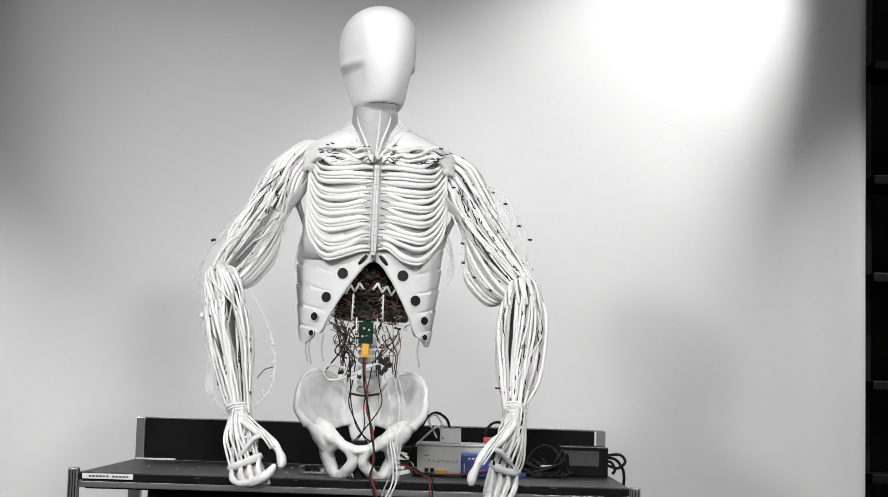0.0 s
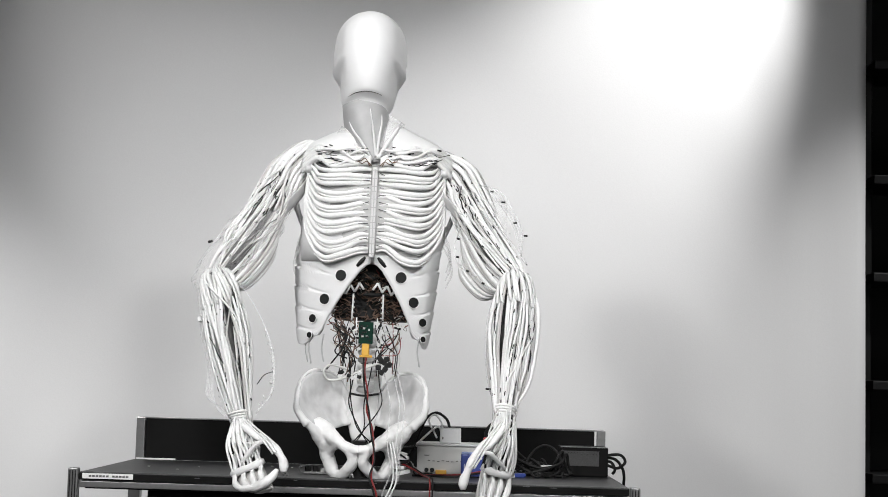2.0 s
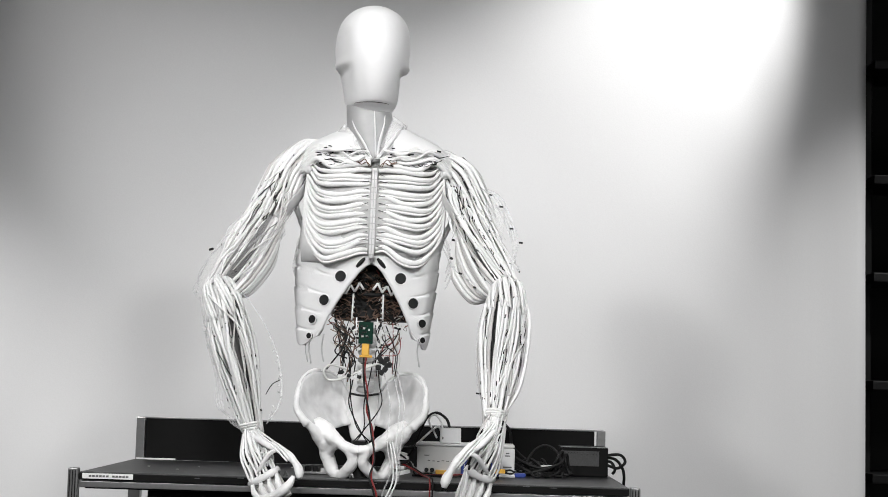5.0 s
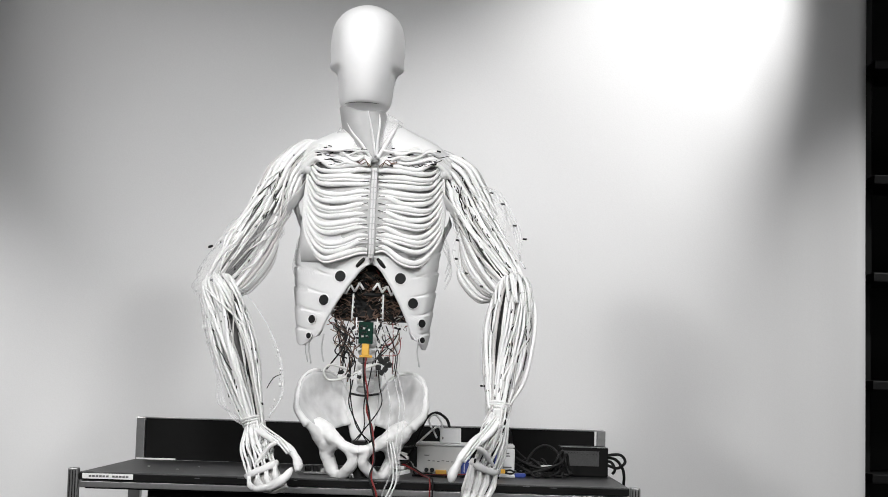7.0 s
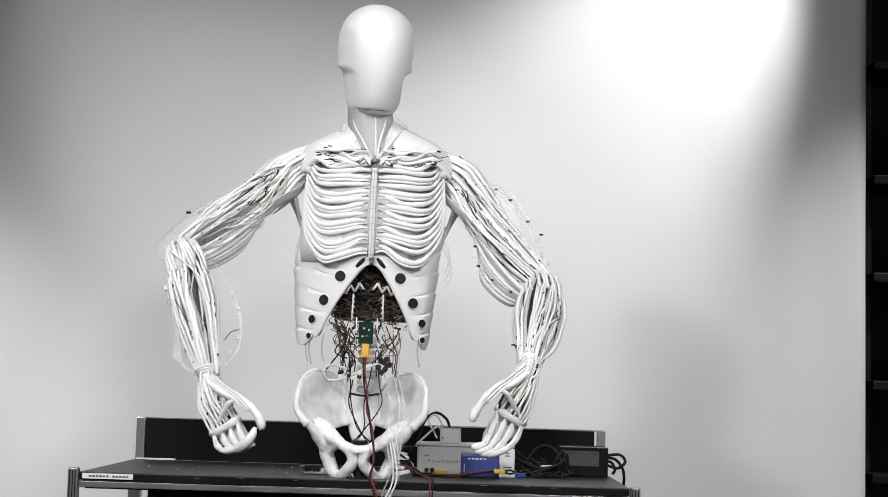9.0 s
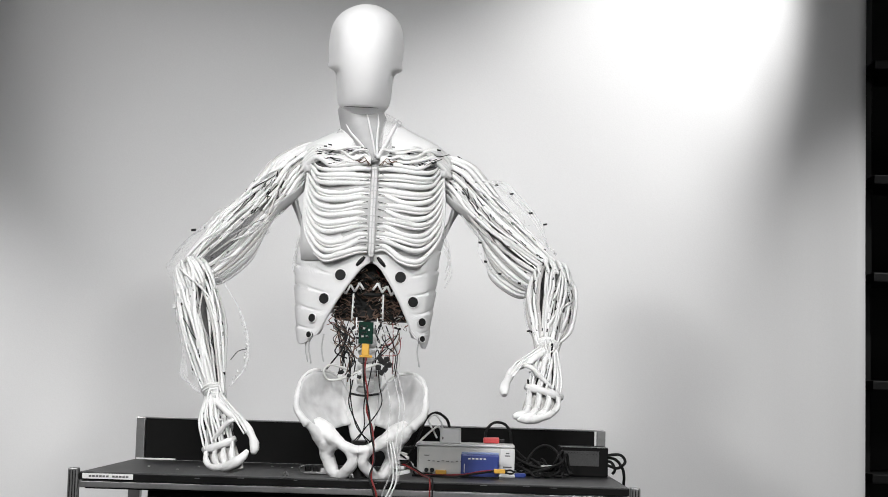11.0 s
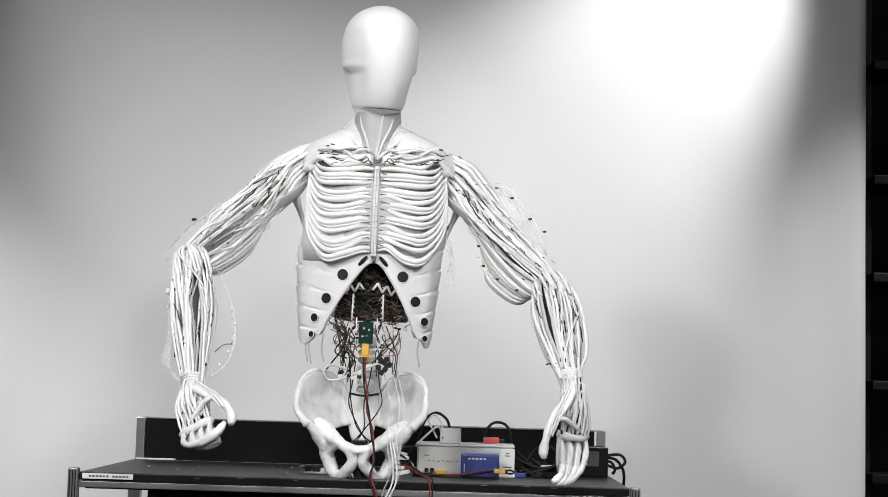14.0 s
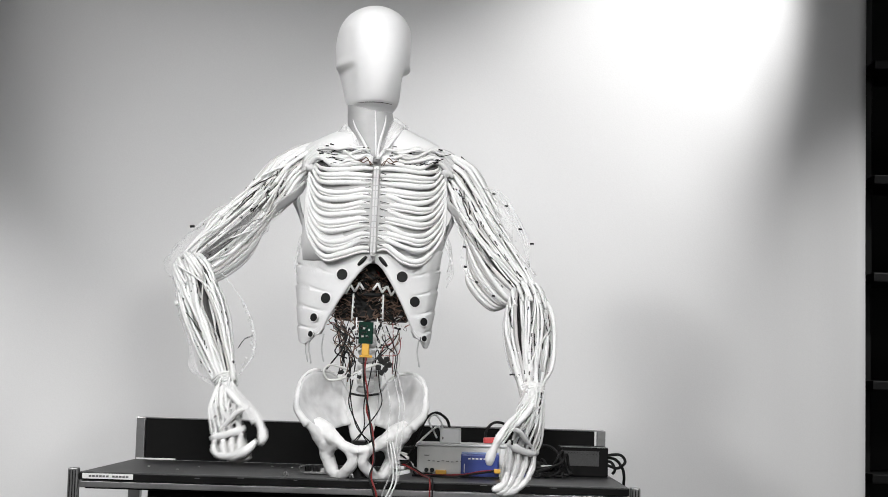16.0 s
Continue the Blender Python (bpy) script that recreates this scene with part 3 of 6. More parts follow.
# chest muscles: sleeved cables from the breastbone to the shoulders
for sg in (-1, 1):
    for i in range(12):
        b0 = 534 - 12.4 * i + random.uniform(-2, 2)
        q = i / 11
        sag = 1 + 17 * q * q
        side = 112 + 6 * q
        wob = random.uniform(-3.5, 3.5)
        fat = random.uniform(4.0, 6.0)
        pts = [v(sg * 7, b0 + 2, -67), v(sg * 24, b0 + 2 + random.uniform(-2, 2), -67.5), v(sg * 52, b0 - sag * 0.7 + wob, -69.5), v(sg * 80, b0 - sag + wob * 0.6, -63), v(sg * 101, b0 - sag * 0.4 + 5, -51),
               v(sg * (side + 1), b0 + 22 + 8 * q, -39), v(sg * (side + 5), (b0 + 540) / 2 + 8, -36), v(sg * (121 - 3 * q), 540, -37)]
        part("chest_cable", Build().tube(pts, [3.0 * K, 4.6 * K, fat * K, 4.9 * K, 3.7 * K, 3.0 * K, 2.7 * K, 2.3 * K], 9, 5), SLEEVE, ribs, "white sleeved chest cable")
        if i % 2:
            pts2 = [p + v(0, -6.5, -0.5) for p in pts[:5]]
            part("chest_cable", Build().tube(pts2, [2 * K, 2.6 * K, 3 * K, 2.6 * K, 2 * K], 7, 5), SLEEVE, ribs)
    for i in range(5):
        dx = 4 * i
        part("collar_cable", Build().tube([v(sg * 8, 548 + 2 * i, -66), v(sg * 40, 545 + 6 * i, -70 + 3 * i), v(sg * 75, 541 + 7 * i, -66 + 5 * i), v(sg * 104, 556 + 6 * i, -54 + 5 * i), v(sg * 132, 532 + 8 * i, -38 + 6 * i)],
             [3 * K, 4.6 * K, 5 * K, 5 * K, 4 * K], 8, 5), SLEEVE, ribs, "white sleeved collar cable")
    for i in range(12):
        x, z = random.uniform(14, 112), random.uniform(546, 580)
        part("cable_tie", Build().tube([v(sg * x, z, -72 + 0.12 * (x - 60) + 0.6 * (z - 546)), v(sg * (x + random.uniform(4, 9)), z + random.uniform(-2, 2), -71 + 0.14 * (x - 60) + 0.6 * (z - 546))], random.uniform(0.9, 1.5) * K, 5, 2), BLACK, ribs)
    for i in range(6):
        z = random.uniform(548, 574)
        x0 = random.uniform(10, 50)
        part("collar_cable", Build().tube([v(sg * x0, z, -70), v(sg * (x0 + 16), z + random.uniform(-10, 6), -74), v(sg * (x0 + 38), z + random.uniform(-10, 8), -68), v(sg * (x0 + 58), z + random.uniform(-4, 12), -58), v(sg * (x0 + 78), z + random.uniform(-8, 8), -46)],
             random.uniform(1.8, 3.4) * K, 7, 5), SLEEVE, ribs)
    for i in range(2):
        x = random.uniform(6, 12)
        part("copper_wire", Build().tube([v(sg * x, 542, -75), v(sg * (x + 8), 550 + 5 * i, -77), v(sg * (x + 17), 546 + 3 * i, -76), v(sg * (x + 26), 552, -73)], 0.8 * K, 6, 4), COPPER, ribs)
for sg in (-1, 1):
    part("shoulder_knob", Build().loft([[v(sg * (120 + r * math.cos(a) * 0.9), 541 + r * math.sin(a), -39 - d) for a in np.linspace(0, 2 * math.pi, 17)[:-1]] for d, r in ((-10, 11), (-2, 11), (4, 9.5), (8, 6), (9.5, 2))]), WHITE, ribs, "rounded white shoulder knob")
    # solid dark strip added as the shade below the collar cables
    part("dark_gap", Build().tube([v(sg * 34, 541, -65), v(sg * 56, 535, -67), v(sg * 84, 538, -61), v(sg * 106, 546, -48)], [1.5 * K, 4.2 * K, 3.6 * K, 2.0 * K], 8, 5), SHADE_AND_SEAM, ribs, "dark strip standing for the shade under the collar cables")
    for k in range(10):
        x = random.uniform(20, 105)
        z = random.uniform(545, 570)
        part("dark_wire", Build().tube([v(sg * x, z, -70 + 0.14 * (x - 60) + 0.5 * (z - 546)), v(sg * (x + 9), z - random.uniform(-3, 4), -71 + 0.16 * (x - 60) + 0.5 * (z - 546)), v(sg * (x + random.uniform(16, 28)), z + random.uniform(-4, 6), -66 + 0.2 * (x - 60) + 0.5 * (z - 546))], random.uniform(0.45, 0.85) * K, 6, 5), RUBBER, ribs)
    # short dark stitches where the chest cables meet the breastbone, and flank flaps of thin film
    for k in range(11):
        part("stitch", Build().tube([v(sg * 9, 404 + 12.6 * k, -73.5), v(sg * random.uniform(16, 26), 402 + 12.6 * k + random.uniform(-2, 2), -74.5)], [0.9 * K, 0.4 * K], 5, 2), SHADE_AND_SEAM, ribs)
    for k in range(3):
        part("film_flap", Build().tube([v(sg * 122, 436 - 12 * k, -14), v(sg * (132 + 2 * k), 414 - 14 * k, -18), v(sg * (135 + 2 * k), 390 - 14 * k, -14), v(sg * 129, 366 - 14 * k, -8)], [1.2 * K, 2.4 * K, 2.2 * K, 1.2 * K], 6, 5), FILM, ribs, "clear film flap")
part("breastbone", Build().box(v(0, 462, -71), (9 * K, 10 * K, 158 * K), 3 * K), WHITE, ribs, "jointed white breastbone", smooth=False)
for i in range(12):
    boxed("joint", v(0, 392 + 13 * i + random.uniform(-3, 3), -76.6), (8 * K, 2 * K, 1 * K), 0, GREY, ribs)
boxed("seam", v(0, 462, -76.4), (1.6 * K, 1.6 * K, 150 * K), 0, GREY, ribs)

rib_cage = ribs
ribs.location.x = 4 * K

# electronics in the belly
core = part("electronics_core", Build().box(v(4, 330, 20), (130 * K, 50 * K, 106 * K), 6 * K), BLACK, robot, "black electronics bay full of wiring", smooth=False)
boxed("bay_shelf", v(0, 322, -12), (80 * K, 30 * K, 6 * K), 2 * K, BLACK, core)
for sg in (-1, 1):
    zig = [v(sg * (8 + 8 * i), 334 + (9 if i % 2 else -5) - 2 * i, -46 + 2 * i) for i in range(6)]
    for p, q in zip(zig, zig[1:]):
        part("bracket", Build().tube([p, q], 2.2 * K, 5, 1), WHITE, core, "white zigzag bracket")
    part("post", Build().tube([v(sg * 26, 322, -40), v(sg * 27, 276, -42)], 1.6 * K, 8, 1), WHITE, core, "white post")
    for i in range(5):
        boxed("post_clip", v(sg * 25, 316 - 9 * i, -43), (4 * K, 3 * K, 2.4 * K), 0.5 * K, CASE, core)
    part("board_rail", Build().tube([v(sg * 18, 280, -46), v(sg * 18, 232, -46)], 1.2 * K, 6, 1), WHITE, core)
boxed("circuit_board", v(-1, 254, -44), (25 * K, 3 * K, 38 * K), 0.5 * K, GREEN, core, "green circuit board")
for i in range(14):
    boxed("chip", v(random.uniform(-11, 11), random.uniform(238, 270), -46.5), (random.uniform(2, 6) * K, 2 * K, random.uniform(1.5, 4) * K), 0, (BLACK, BLACK, GREY)[i % 3], core)
boxed("power_connector", v(0, 224, -52), (13 * K, 12 * K, 22 * K), 2 * K, YELLOW, core, "yellow power connector")
boxed("power_connector_flange", v(1, 213, -52), (22 * K, 10 * K, 4 * K), 1 * K, YELLOW, core)
for i in range(210):
    sg = random.choice((-1, 1))
    b = random.uniform(266, 358)
    lim = opening(b)
    a = sg * random.uniform(0.15, 1.0) * lim
    pts = [v(a, b, random.uniform(-36, -8))]
    for k in range(3):
        pts.append(pts[-1] + v(random.uniform(-13, 13), random.uniform(-11, 9), random.uniform(-8, 8)))
    m = random.choice((COPPER,) * 14 + (RUBBER,) * 9 + (REDW, CASE))
    part("wire", Build().tube(pts, random.uniform(0.4, 1.0) * K, 5, 3), m, core)
# looser wires from the bay to the pelvis
for i in range(28):
    sg = random.choice((-1, 1))
    a = sg * random.uniform(14, 66)
    b = random.uniform(255, 285)
    pts = [v(a, b, -35 + random.uniform(-10, 10))]
    end = v(sg * random.uniform(14, 55), random.uniform(165, 225), random.uniform(-50, -10))
    for k in (0.33, 0.66):
        pts.append(pts[0].lerp(end, k) + v(random.uniform(-14, 14), random.uniform(-10, 10), random.uniform(-10, 10)))
    pts.append(end)
    m = random.choice((COPPER,) * 4 + (RUBBER,) * 7 + (REDW, CASE))
    part("wire", Build().tube(pts, random.uniform(0.7, 1.3) * K, 5, 4), m, core)
for i in range(16):
    boxed("crimp", v(random.choice((-1, 1)) * random.uniform(16, 58), random.uniform(215, 270), -45), (random.uniform(5, 12) * K, 4 * K, 4 * K), 1 * K, (BLACK, CASE, BLACK, WHITE)[i % 4], core,
          turn=Euler((0, random.uniform(-1, 1), 0)).to_matrix())
for i in range(16):
    sg = random.choice((-1, 1))
    a, b = sg * random.uniform(26, 62), random.uniform(246, 282)
    pts = [v(a, b, -30), v(a + random.uniform(-12, 12), b - random.uniform(4, 16), -44), v(a * 0.8 + random.uniform(-16, 16), b - random.uniform(16, 30), -48), v(a * 0.6 + random.uniform(-14, 14), b - random.uniform(24, 46), -46)]
    part("wire", Build().tube(pts, random.uniform(0.5, 1.0) * K, 5, 5), random.choice((COPPER, COPPER, RUBBER, RUBBER, CASE, REDW)), core)
part("belly_cable", Build().tube([v(-30, 190, -55), v(-58, 196, -58), v(-70, 185, -60), v(-62, 170, -60), v(-40, 172, -60), v(-18, 182, -58), v(10, 196, -56), v(34, 204, -54)], 2.2 * K, 7, 6), CASE, core, "pale looped belly cable")
part("belly_cable", Build().tube([v(-66, 188, -55), v(-40, 226, -50), v(-30, 262, -45)], 1.6 * K, 6, 5), RUBBER, core)
for i in range(9):
    boxed("clip_connector", v(30 + random.uniform(-7, 16), 194 + random.uniform(-10, 18), -58), (9 * K, 7 * K, 9 * K), 1.5 * K, BLACK, core, "black clip connector", turn=Euler((0, random.uniform(-1, 1), 0)).to_matrix())
for i in range(7):
    boxed("clip_connector", v(-14 + random.uniform(-30, 10), 180 + random.uniform(-6, 8), -60), (7 * K, 6 * K, 6 * K), 1.2 * K, BLACK if i % 3 else WHITE, core, turn=Euler((0, random.uniform(-1, 1), 0)).to_matrix())
part("power_lead", Build().tube([v(2, 212, -54), v(1, 185, -60), v(8, 150, -64), v(8, 120, -66), v(20, 85, -70), v(24, 40, -80), v(22, 8, -88), v(32, -20, -92), v(36, -60, -92)], 1.7 * K, 7, 6), REDW, core, "twisted red power lead")
part("power_lead", Build().tube([v(-2, 212, -54), v(-1, 185, -62), v(4, 150, -66), v(12, 118, -68), v(17, 85, -73), v(26, 40, -82), v(19, 8, -90), v(28, -20, -93), v(33, -60, -93)], 1.6 * K, 7, 6), RUBBER, core, "twisted black power lead")
for a, w in ((-26, 3), (-16, -4), (22, 5), (14, -6)):
    part("thin_lead", Build().tube([v(a, 205, -48), v(a + w, 165, -56), v(a + 2 * w, 130, -56), v(a * 0.3, 90, -60), v(-a * 0.6, 66, -50)], 1.1 * K, 6, 5), RUBBER, core)
part("strap", Build().tube([v(-24, 148, -45), v(0, 145, -52), v(26, 149, -45)], 2 * K, 6, 4), RUBBER, core)
for i, (a, e) in enumerate(((54, 70), (62, 64), (38, 54))):
    part("clear_hose", Build().tube([v(a - 6, 190, -40), v(a + 10, 130, -70), v(a + 8, 70, -80), v(e, 20, -90), v(e - 12, -20, -96), v(e - 16, -60, -96)], 1.5 * K, 7, 6), FILM, core, "clear thin hose")
for i, a in enumerate((66, 72)):
    part("white_hose", Build().tube([v(50 + 4 * i, 70, -70), v(58 + 6 * i, 30, -88), v(a - 8, 0, -94), v(a - 20, -30, -96), v(a - 24, -60, -96)], 1.4 * K, 7, 6), WHITE, core, "white thin hose")
for a in (-104, -76, 92, -98):
    part("hanging_thread", Build().tube([v(a, 250, -20), v(a - 3, 225, -22), v(a + 2, 196 + a % 9, -22)], 1.4 * K, 6, 4), GREY, core)

# spine
for i in range(9):
    b = 150 + 13 * i
    part("vertebra", Build().loft([ring(0, b + d, h, 12, 14, 16) for d, h in ((0, 12), (3, 16), (8, 16), (11, 12))]), (GREY, BONE)[i % 2], core)

# pelvis
pelvis = part("pelvis", Build().loft([[p + v(-6, 0, 40) for p in ring(0, b, h, 7, 9, 20)] for b, h in ((56, 12), (72, 20), (98, 26), (130, 30), (150, 31), (176, 32), (190, 24))]), BONE, robot, "milky white plastic pelvis bone")
for sg in (-1, 1):
    def m(a, b, c, sg=sg):
        return v(-4 + sg * a * 0.94, b * 0.975, c)
    crest = [(28, 150, 38), (44, 176, 36), (70, 190, 26), (98, 189, 6), (116, 172, -16), (120, 146, -34), (117, 118, -46), (96, 94, -48)]
    lower = [(20, 96, 42), (28, 93, 38), (37, 91, 30), (46, 88, 20), (55, 85, 8), (62, 82, -4), (69, 78, -16), (74, 72, -28)]

    def wing(s, t, m=m):
        def on(line):
            x = s * (len(line) - 1)
            j = min(int(x), len(line) - 2)
            q = x - j
            q = q * q * (3 - 2 * q) * 0.3 + q * 0.7
            return [line[j][i] + (line[j + 1][i] - line[j][i]) * q for i in range(3)]
        c, l = on(crest), on(lower)
        back = 16 * math.sin(math.pi * t) * math.sin(math.pi * min(1, s * 1.1)) + 5 * noise.noise(Vector((s * 5, t * 4, 1.0)))
        return m(*(c[i] + (l[i] - c[i]) * t + (back if i == 2 else 0) for i in range(3)))
    part("wing", Build().sheet(wing, 36, 20, 3.5 * K * sg), MILKY, pelvis, "thin milky hip wing")
    hip = Build().tube([m(*p) for p in crest], [3 * K, 3 * K, 3.4 * K, 3.6 * K, 4 * K, 5 * K, 6.5 * K, 9 * K], 10, 5)
    hip.tube([m(112, 112, -46), m(94, 94, -46), m(78, 76, -34), m(66, 58, -22)], [4.9 * K, 7.4 * K, 11.5 * K, 10.7 * K], 14, 6)
    hip.tube([m(84, 104, -18), m(76, 94, -20), m(62, 82, -28), m(46, 70, -40), m(30, 60, -52), m(12, 54, -60), m(-2, 53, -62)], [6.6 * K, 13.1 * K, 14.8 * K, 12.3 * K, 9.8 * K, 9.0 * K, 9.0 * K], 14, 6)
    hip.tube([m(32 + 23 * math.cos(q) + 4 * math.sin(q) + (9 if math.sin(q) < -0.2 else 0), 33 + 27 * math.sin(q), -38 + 22 * math.cos(q + 0.5) * (1 if math.cos(q) > 0 else 0.9)) for q in np.linspace(0, 2 * math.pi, 11)[:-1]],
             lambda t: (8.2 + 2.0 * math.sin(2 * math.pi * t + 4.4)) * K, 14, 6, closed=True)
    hip.tube([m(66, 70, -26), m(62, 46, -20), m(53, 22, -18), m(45, 9, -24), m(36, 5, -30)], [8.2 * K, 11.5 * K, 11.5 * K, 9.8 * K, 6.6 * K], 14, 6)
    hip.loft([[m(70 + d, 62 + h * math.sin(q), -24 + h * math.cos(q)) for q in np.linspace(0, 2 * math.pi, 19)[:-1]] for d, h in ((-14, 14), (-4, 17), (4, 13))])
    bone = part("hip_bone", hip, BONE, pelvis, "milky hip bone with a looped lower ring")
    rm = bone.modifiers.new("remesh", "REMESH")
    rm.mode, rm.voxel_size, rm.use_smooth_shade = "VOXEL", 0.0026, True
    sm = bone.modifiers.new("smooth", "SMOOTH")
    sm.factor, sm.iterations = 0.6, 5
    tex = bpy.data.textures.new("bone_lumps", "CLOUDS")
    tex.noise_scale = 0.028
    dm = bone.modifiers.new("lumps", "DISPLACE")
    dm.texture, dm.strength, dm.mid_level = tex, 0.006, 0.5
stand = part("stand", Build().loft([ring(-6, b, h, 34, 34, 12, 4) for b, h in ((2, 40), (6, 38), (20, 24), (40, 16), (66, 14))]), BLACK, robot, "black metal mounting stand", smooth=False)
part("stand_pole", Build().tube([v(-6, 30, 40), v(-6, 120, 62), v(-6, 200, 40), v(-4, 300, 30)], 7 * K, 12, 2), RAIL, stand)


# arms
def bundle(thing, n, length, profile, r, name, label, twist=0.5, lead=0.0, tail=0.0, squash=0.85, ties=1.2, bow=0.0, dark=0):
    """Sleeved cables laid unevenly round an axis that runs down from the joint and bows sideways; thin dark wires lie between them."""
    for i in range(n + dark):
        thin = i >= n
        a = 2 * math.pi * i / n + random.uniform(-0.25, 0.25)
        turn = random.uniform(-twist, twist) / 7
        z0, z1 = lead + random.uniform(-14, 10), -length - tail + random.uniform(-14, 8)
        if thin:
            a = random.uniform(math.pi, 2 * math.pi)
            z0 = lead - random.uniform(0, 0.6) * length
            z1 = z0 - random.uniform(0.15, 0.35) * length
        lay = random.uniform(0.78, 1.06)
        rad = random.uniform(0.7, 1.2) if thin else r * random.uniform(0.6, 1.25)
        pts, rr = [], []
        for k in range(8):
            t = k / 7
            z = z0 + (z1 - z0) * t
            along = min(1.0, max(0.0, (lead - z) / (length + tail + lead)))
            x = along * (len(profile) - 1)
            j = min(int(x), len(profile) - 2)
            lay = min(1.12, max(0.7, lay + random.uniform(-0.07, 0.07)))
            R = (profile[j] + (profile[j + 1] - profile[j]) * (x - j)) * lay * 0.93
            a += turn + random.uniform(-0.09, 0.09)
            pts.append(v(R * math.cos(a) + bow * math.sin(math.pi * along ** 0.85), z, R * math.sin(a) * squash))
            rr.append(rad * K * (0.55 + 0.45 * math.sin(math.pi * min(1, 0.12 + t * 0.8))))
        if thin:
            part("dark_wire", Build().tube(pts, rr, 5, 2), RUBBER, thing, "thin dark wire")
            continue
        part(name, Build().tube(pts, rr, 7, 4), PALE if random.random() < 0.22 else SLEEVE, thing, label)
        while random.random() < ties / (1 + ties):
            q = random.randrange(1, 7)
            p = pts[q]
            w = (pts[q + 1] - p).normalized()
            out = Vector((p.x, p.y, 0)).normalized() * rad * 0.75 * K
            p = p + w * random.uniform(0, 20) * K + out
            part("cable_tie", Build().tube([p, p + w * random.uniform(2, 9) * K + v(random.uniform(-2, 2), 0, 0)], random.uniform(0.8, 1.5) * K, 5, 1), BLACK, thing)


def crumple(thing, rows, seed, label):
    """A torn, crumpled sleeve of clear film round an axis: rows of height, radius and sideways shift."""
    def at(x):
        return smooth_row(rows, x)
    rings = []
    for k in range(22):
        z, R, dx = at(k / 21)
        rings.append([v(dx + q * math.cos(a), z + 3 * noise.noise(Vector((3 * math.cos(a), 3 * math.sin(a), k * 0.6 + seed))), 0.86 * q * math.sin(a))
                      for a in np.linspace(0, 2 * math.pi, 41)[:-1]
                      for q in [R * (1 + 0.22 * noise.noise(Vector((2.2 * math.cos(a), 2.2 * math.sin(a), k * 0.33 + seed))) + 0.13 * noise.noise(Vector((7 * math.cos(a), 7 * math.sin(a), k * 1.1 + seed))))]])
    part("film_sleeve", Build().loft(rings, cap=False), CRUMPLED, thing, label)


def loose_strands(thing, n, length, radius, lead=0.0, shift=lambda t: 0.0):
    """Thin stray tubes and clear beads that cross over a bundle."""
    for i in range(n):
        a = random.uniform(0, 2 * math.pi)
        tw = random.uniform(-1.6, 1.6)
        z0 = lead - random.uniform(0, 0.5) * length
        z1 = z0 - random.uniform(0.3, 0.6) * length
        pts = []
        for k in range(6):
            t = k / 5
            along = -(z0 + (z1 - z0) * t) / length
            R = radius(along) * (1.02 + 0.12 * math.sin(math.pi * t)) + random.uniform(-1, 2)
            pts.append(v(shift(along) + R * math.cos(a + tw * t), z0 + (z1 - z0) * t, 0.86 * R * math.sin(a + tw * t)))
        part("loose_strand", Build().tube(pts, random.uniform(1.1, 2.3) * K, 6, 4), (SLEEVE, SLEEVE, PALE, FILM)[i % 4], thing)
    for i in range(n * 2):
        a = random.uniform(0.85 * math.pi, 2.15 * math.pi)
        z = lead - random.random() * length
        R = radius((lead - z) / length) + random.uniform(2, 9)
        p = v(shift((lead - z) / length) + R * math.cos(a), z, 0.86 * R * math.sin(a))
        part("bead", Build().tube([p, p + v(random.uniform(-2, 2), random.uniform(1, 4))], random.uniform(0.7, 1.5) * K, 5, 1), (FILM, WHITE, WHITE, BLACK)[i % 4], thing)


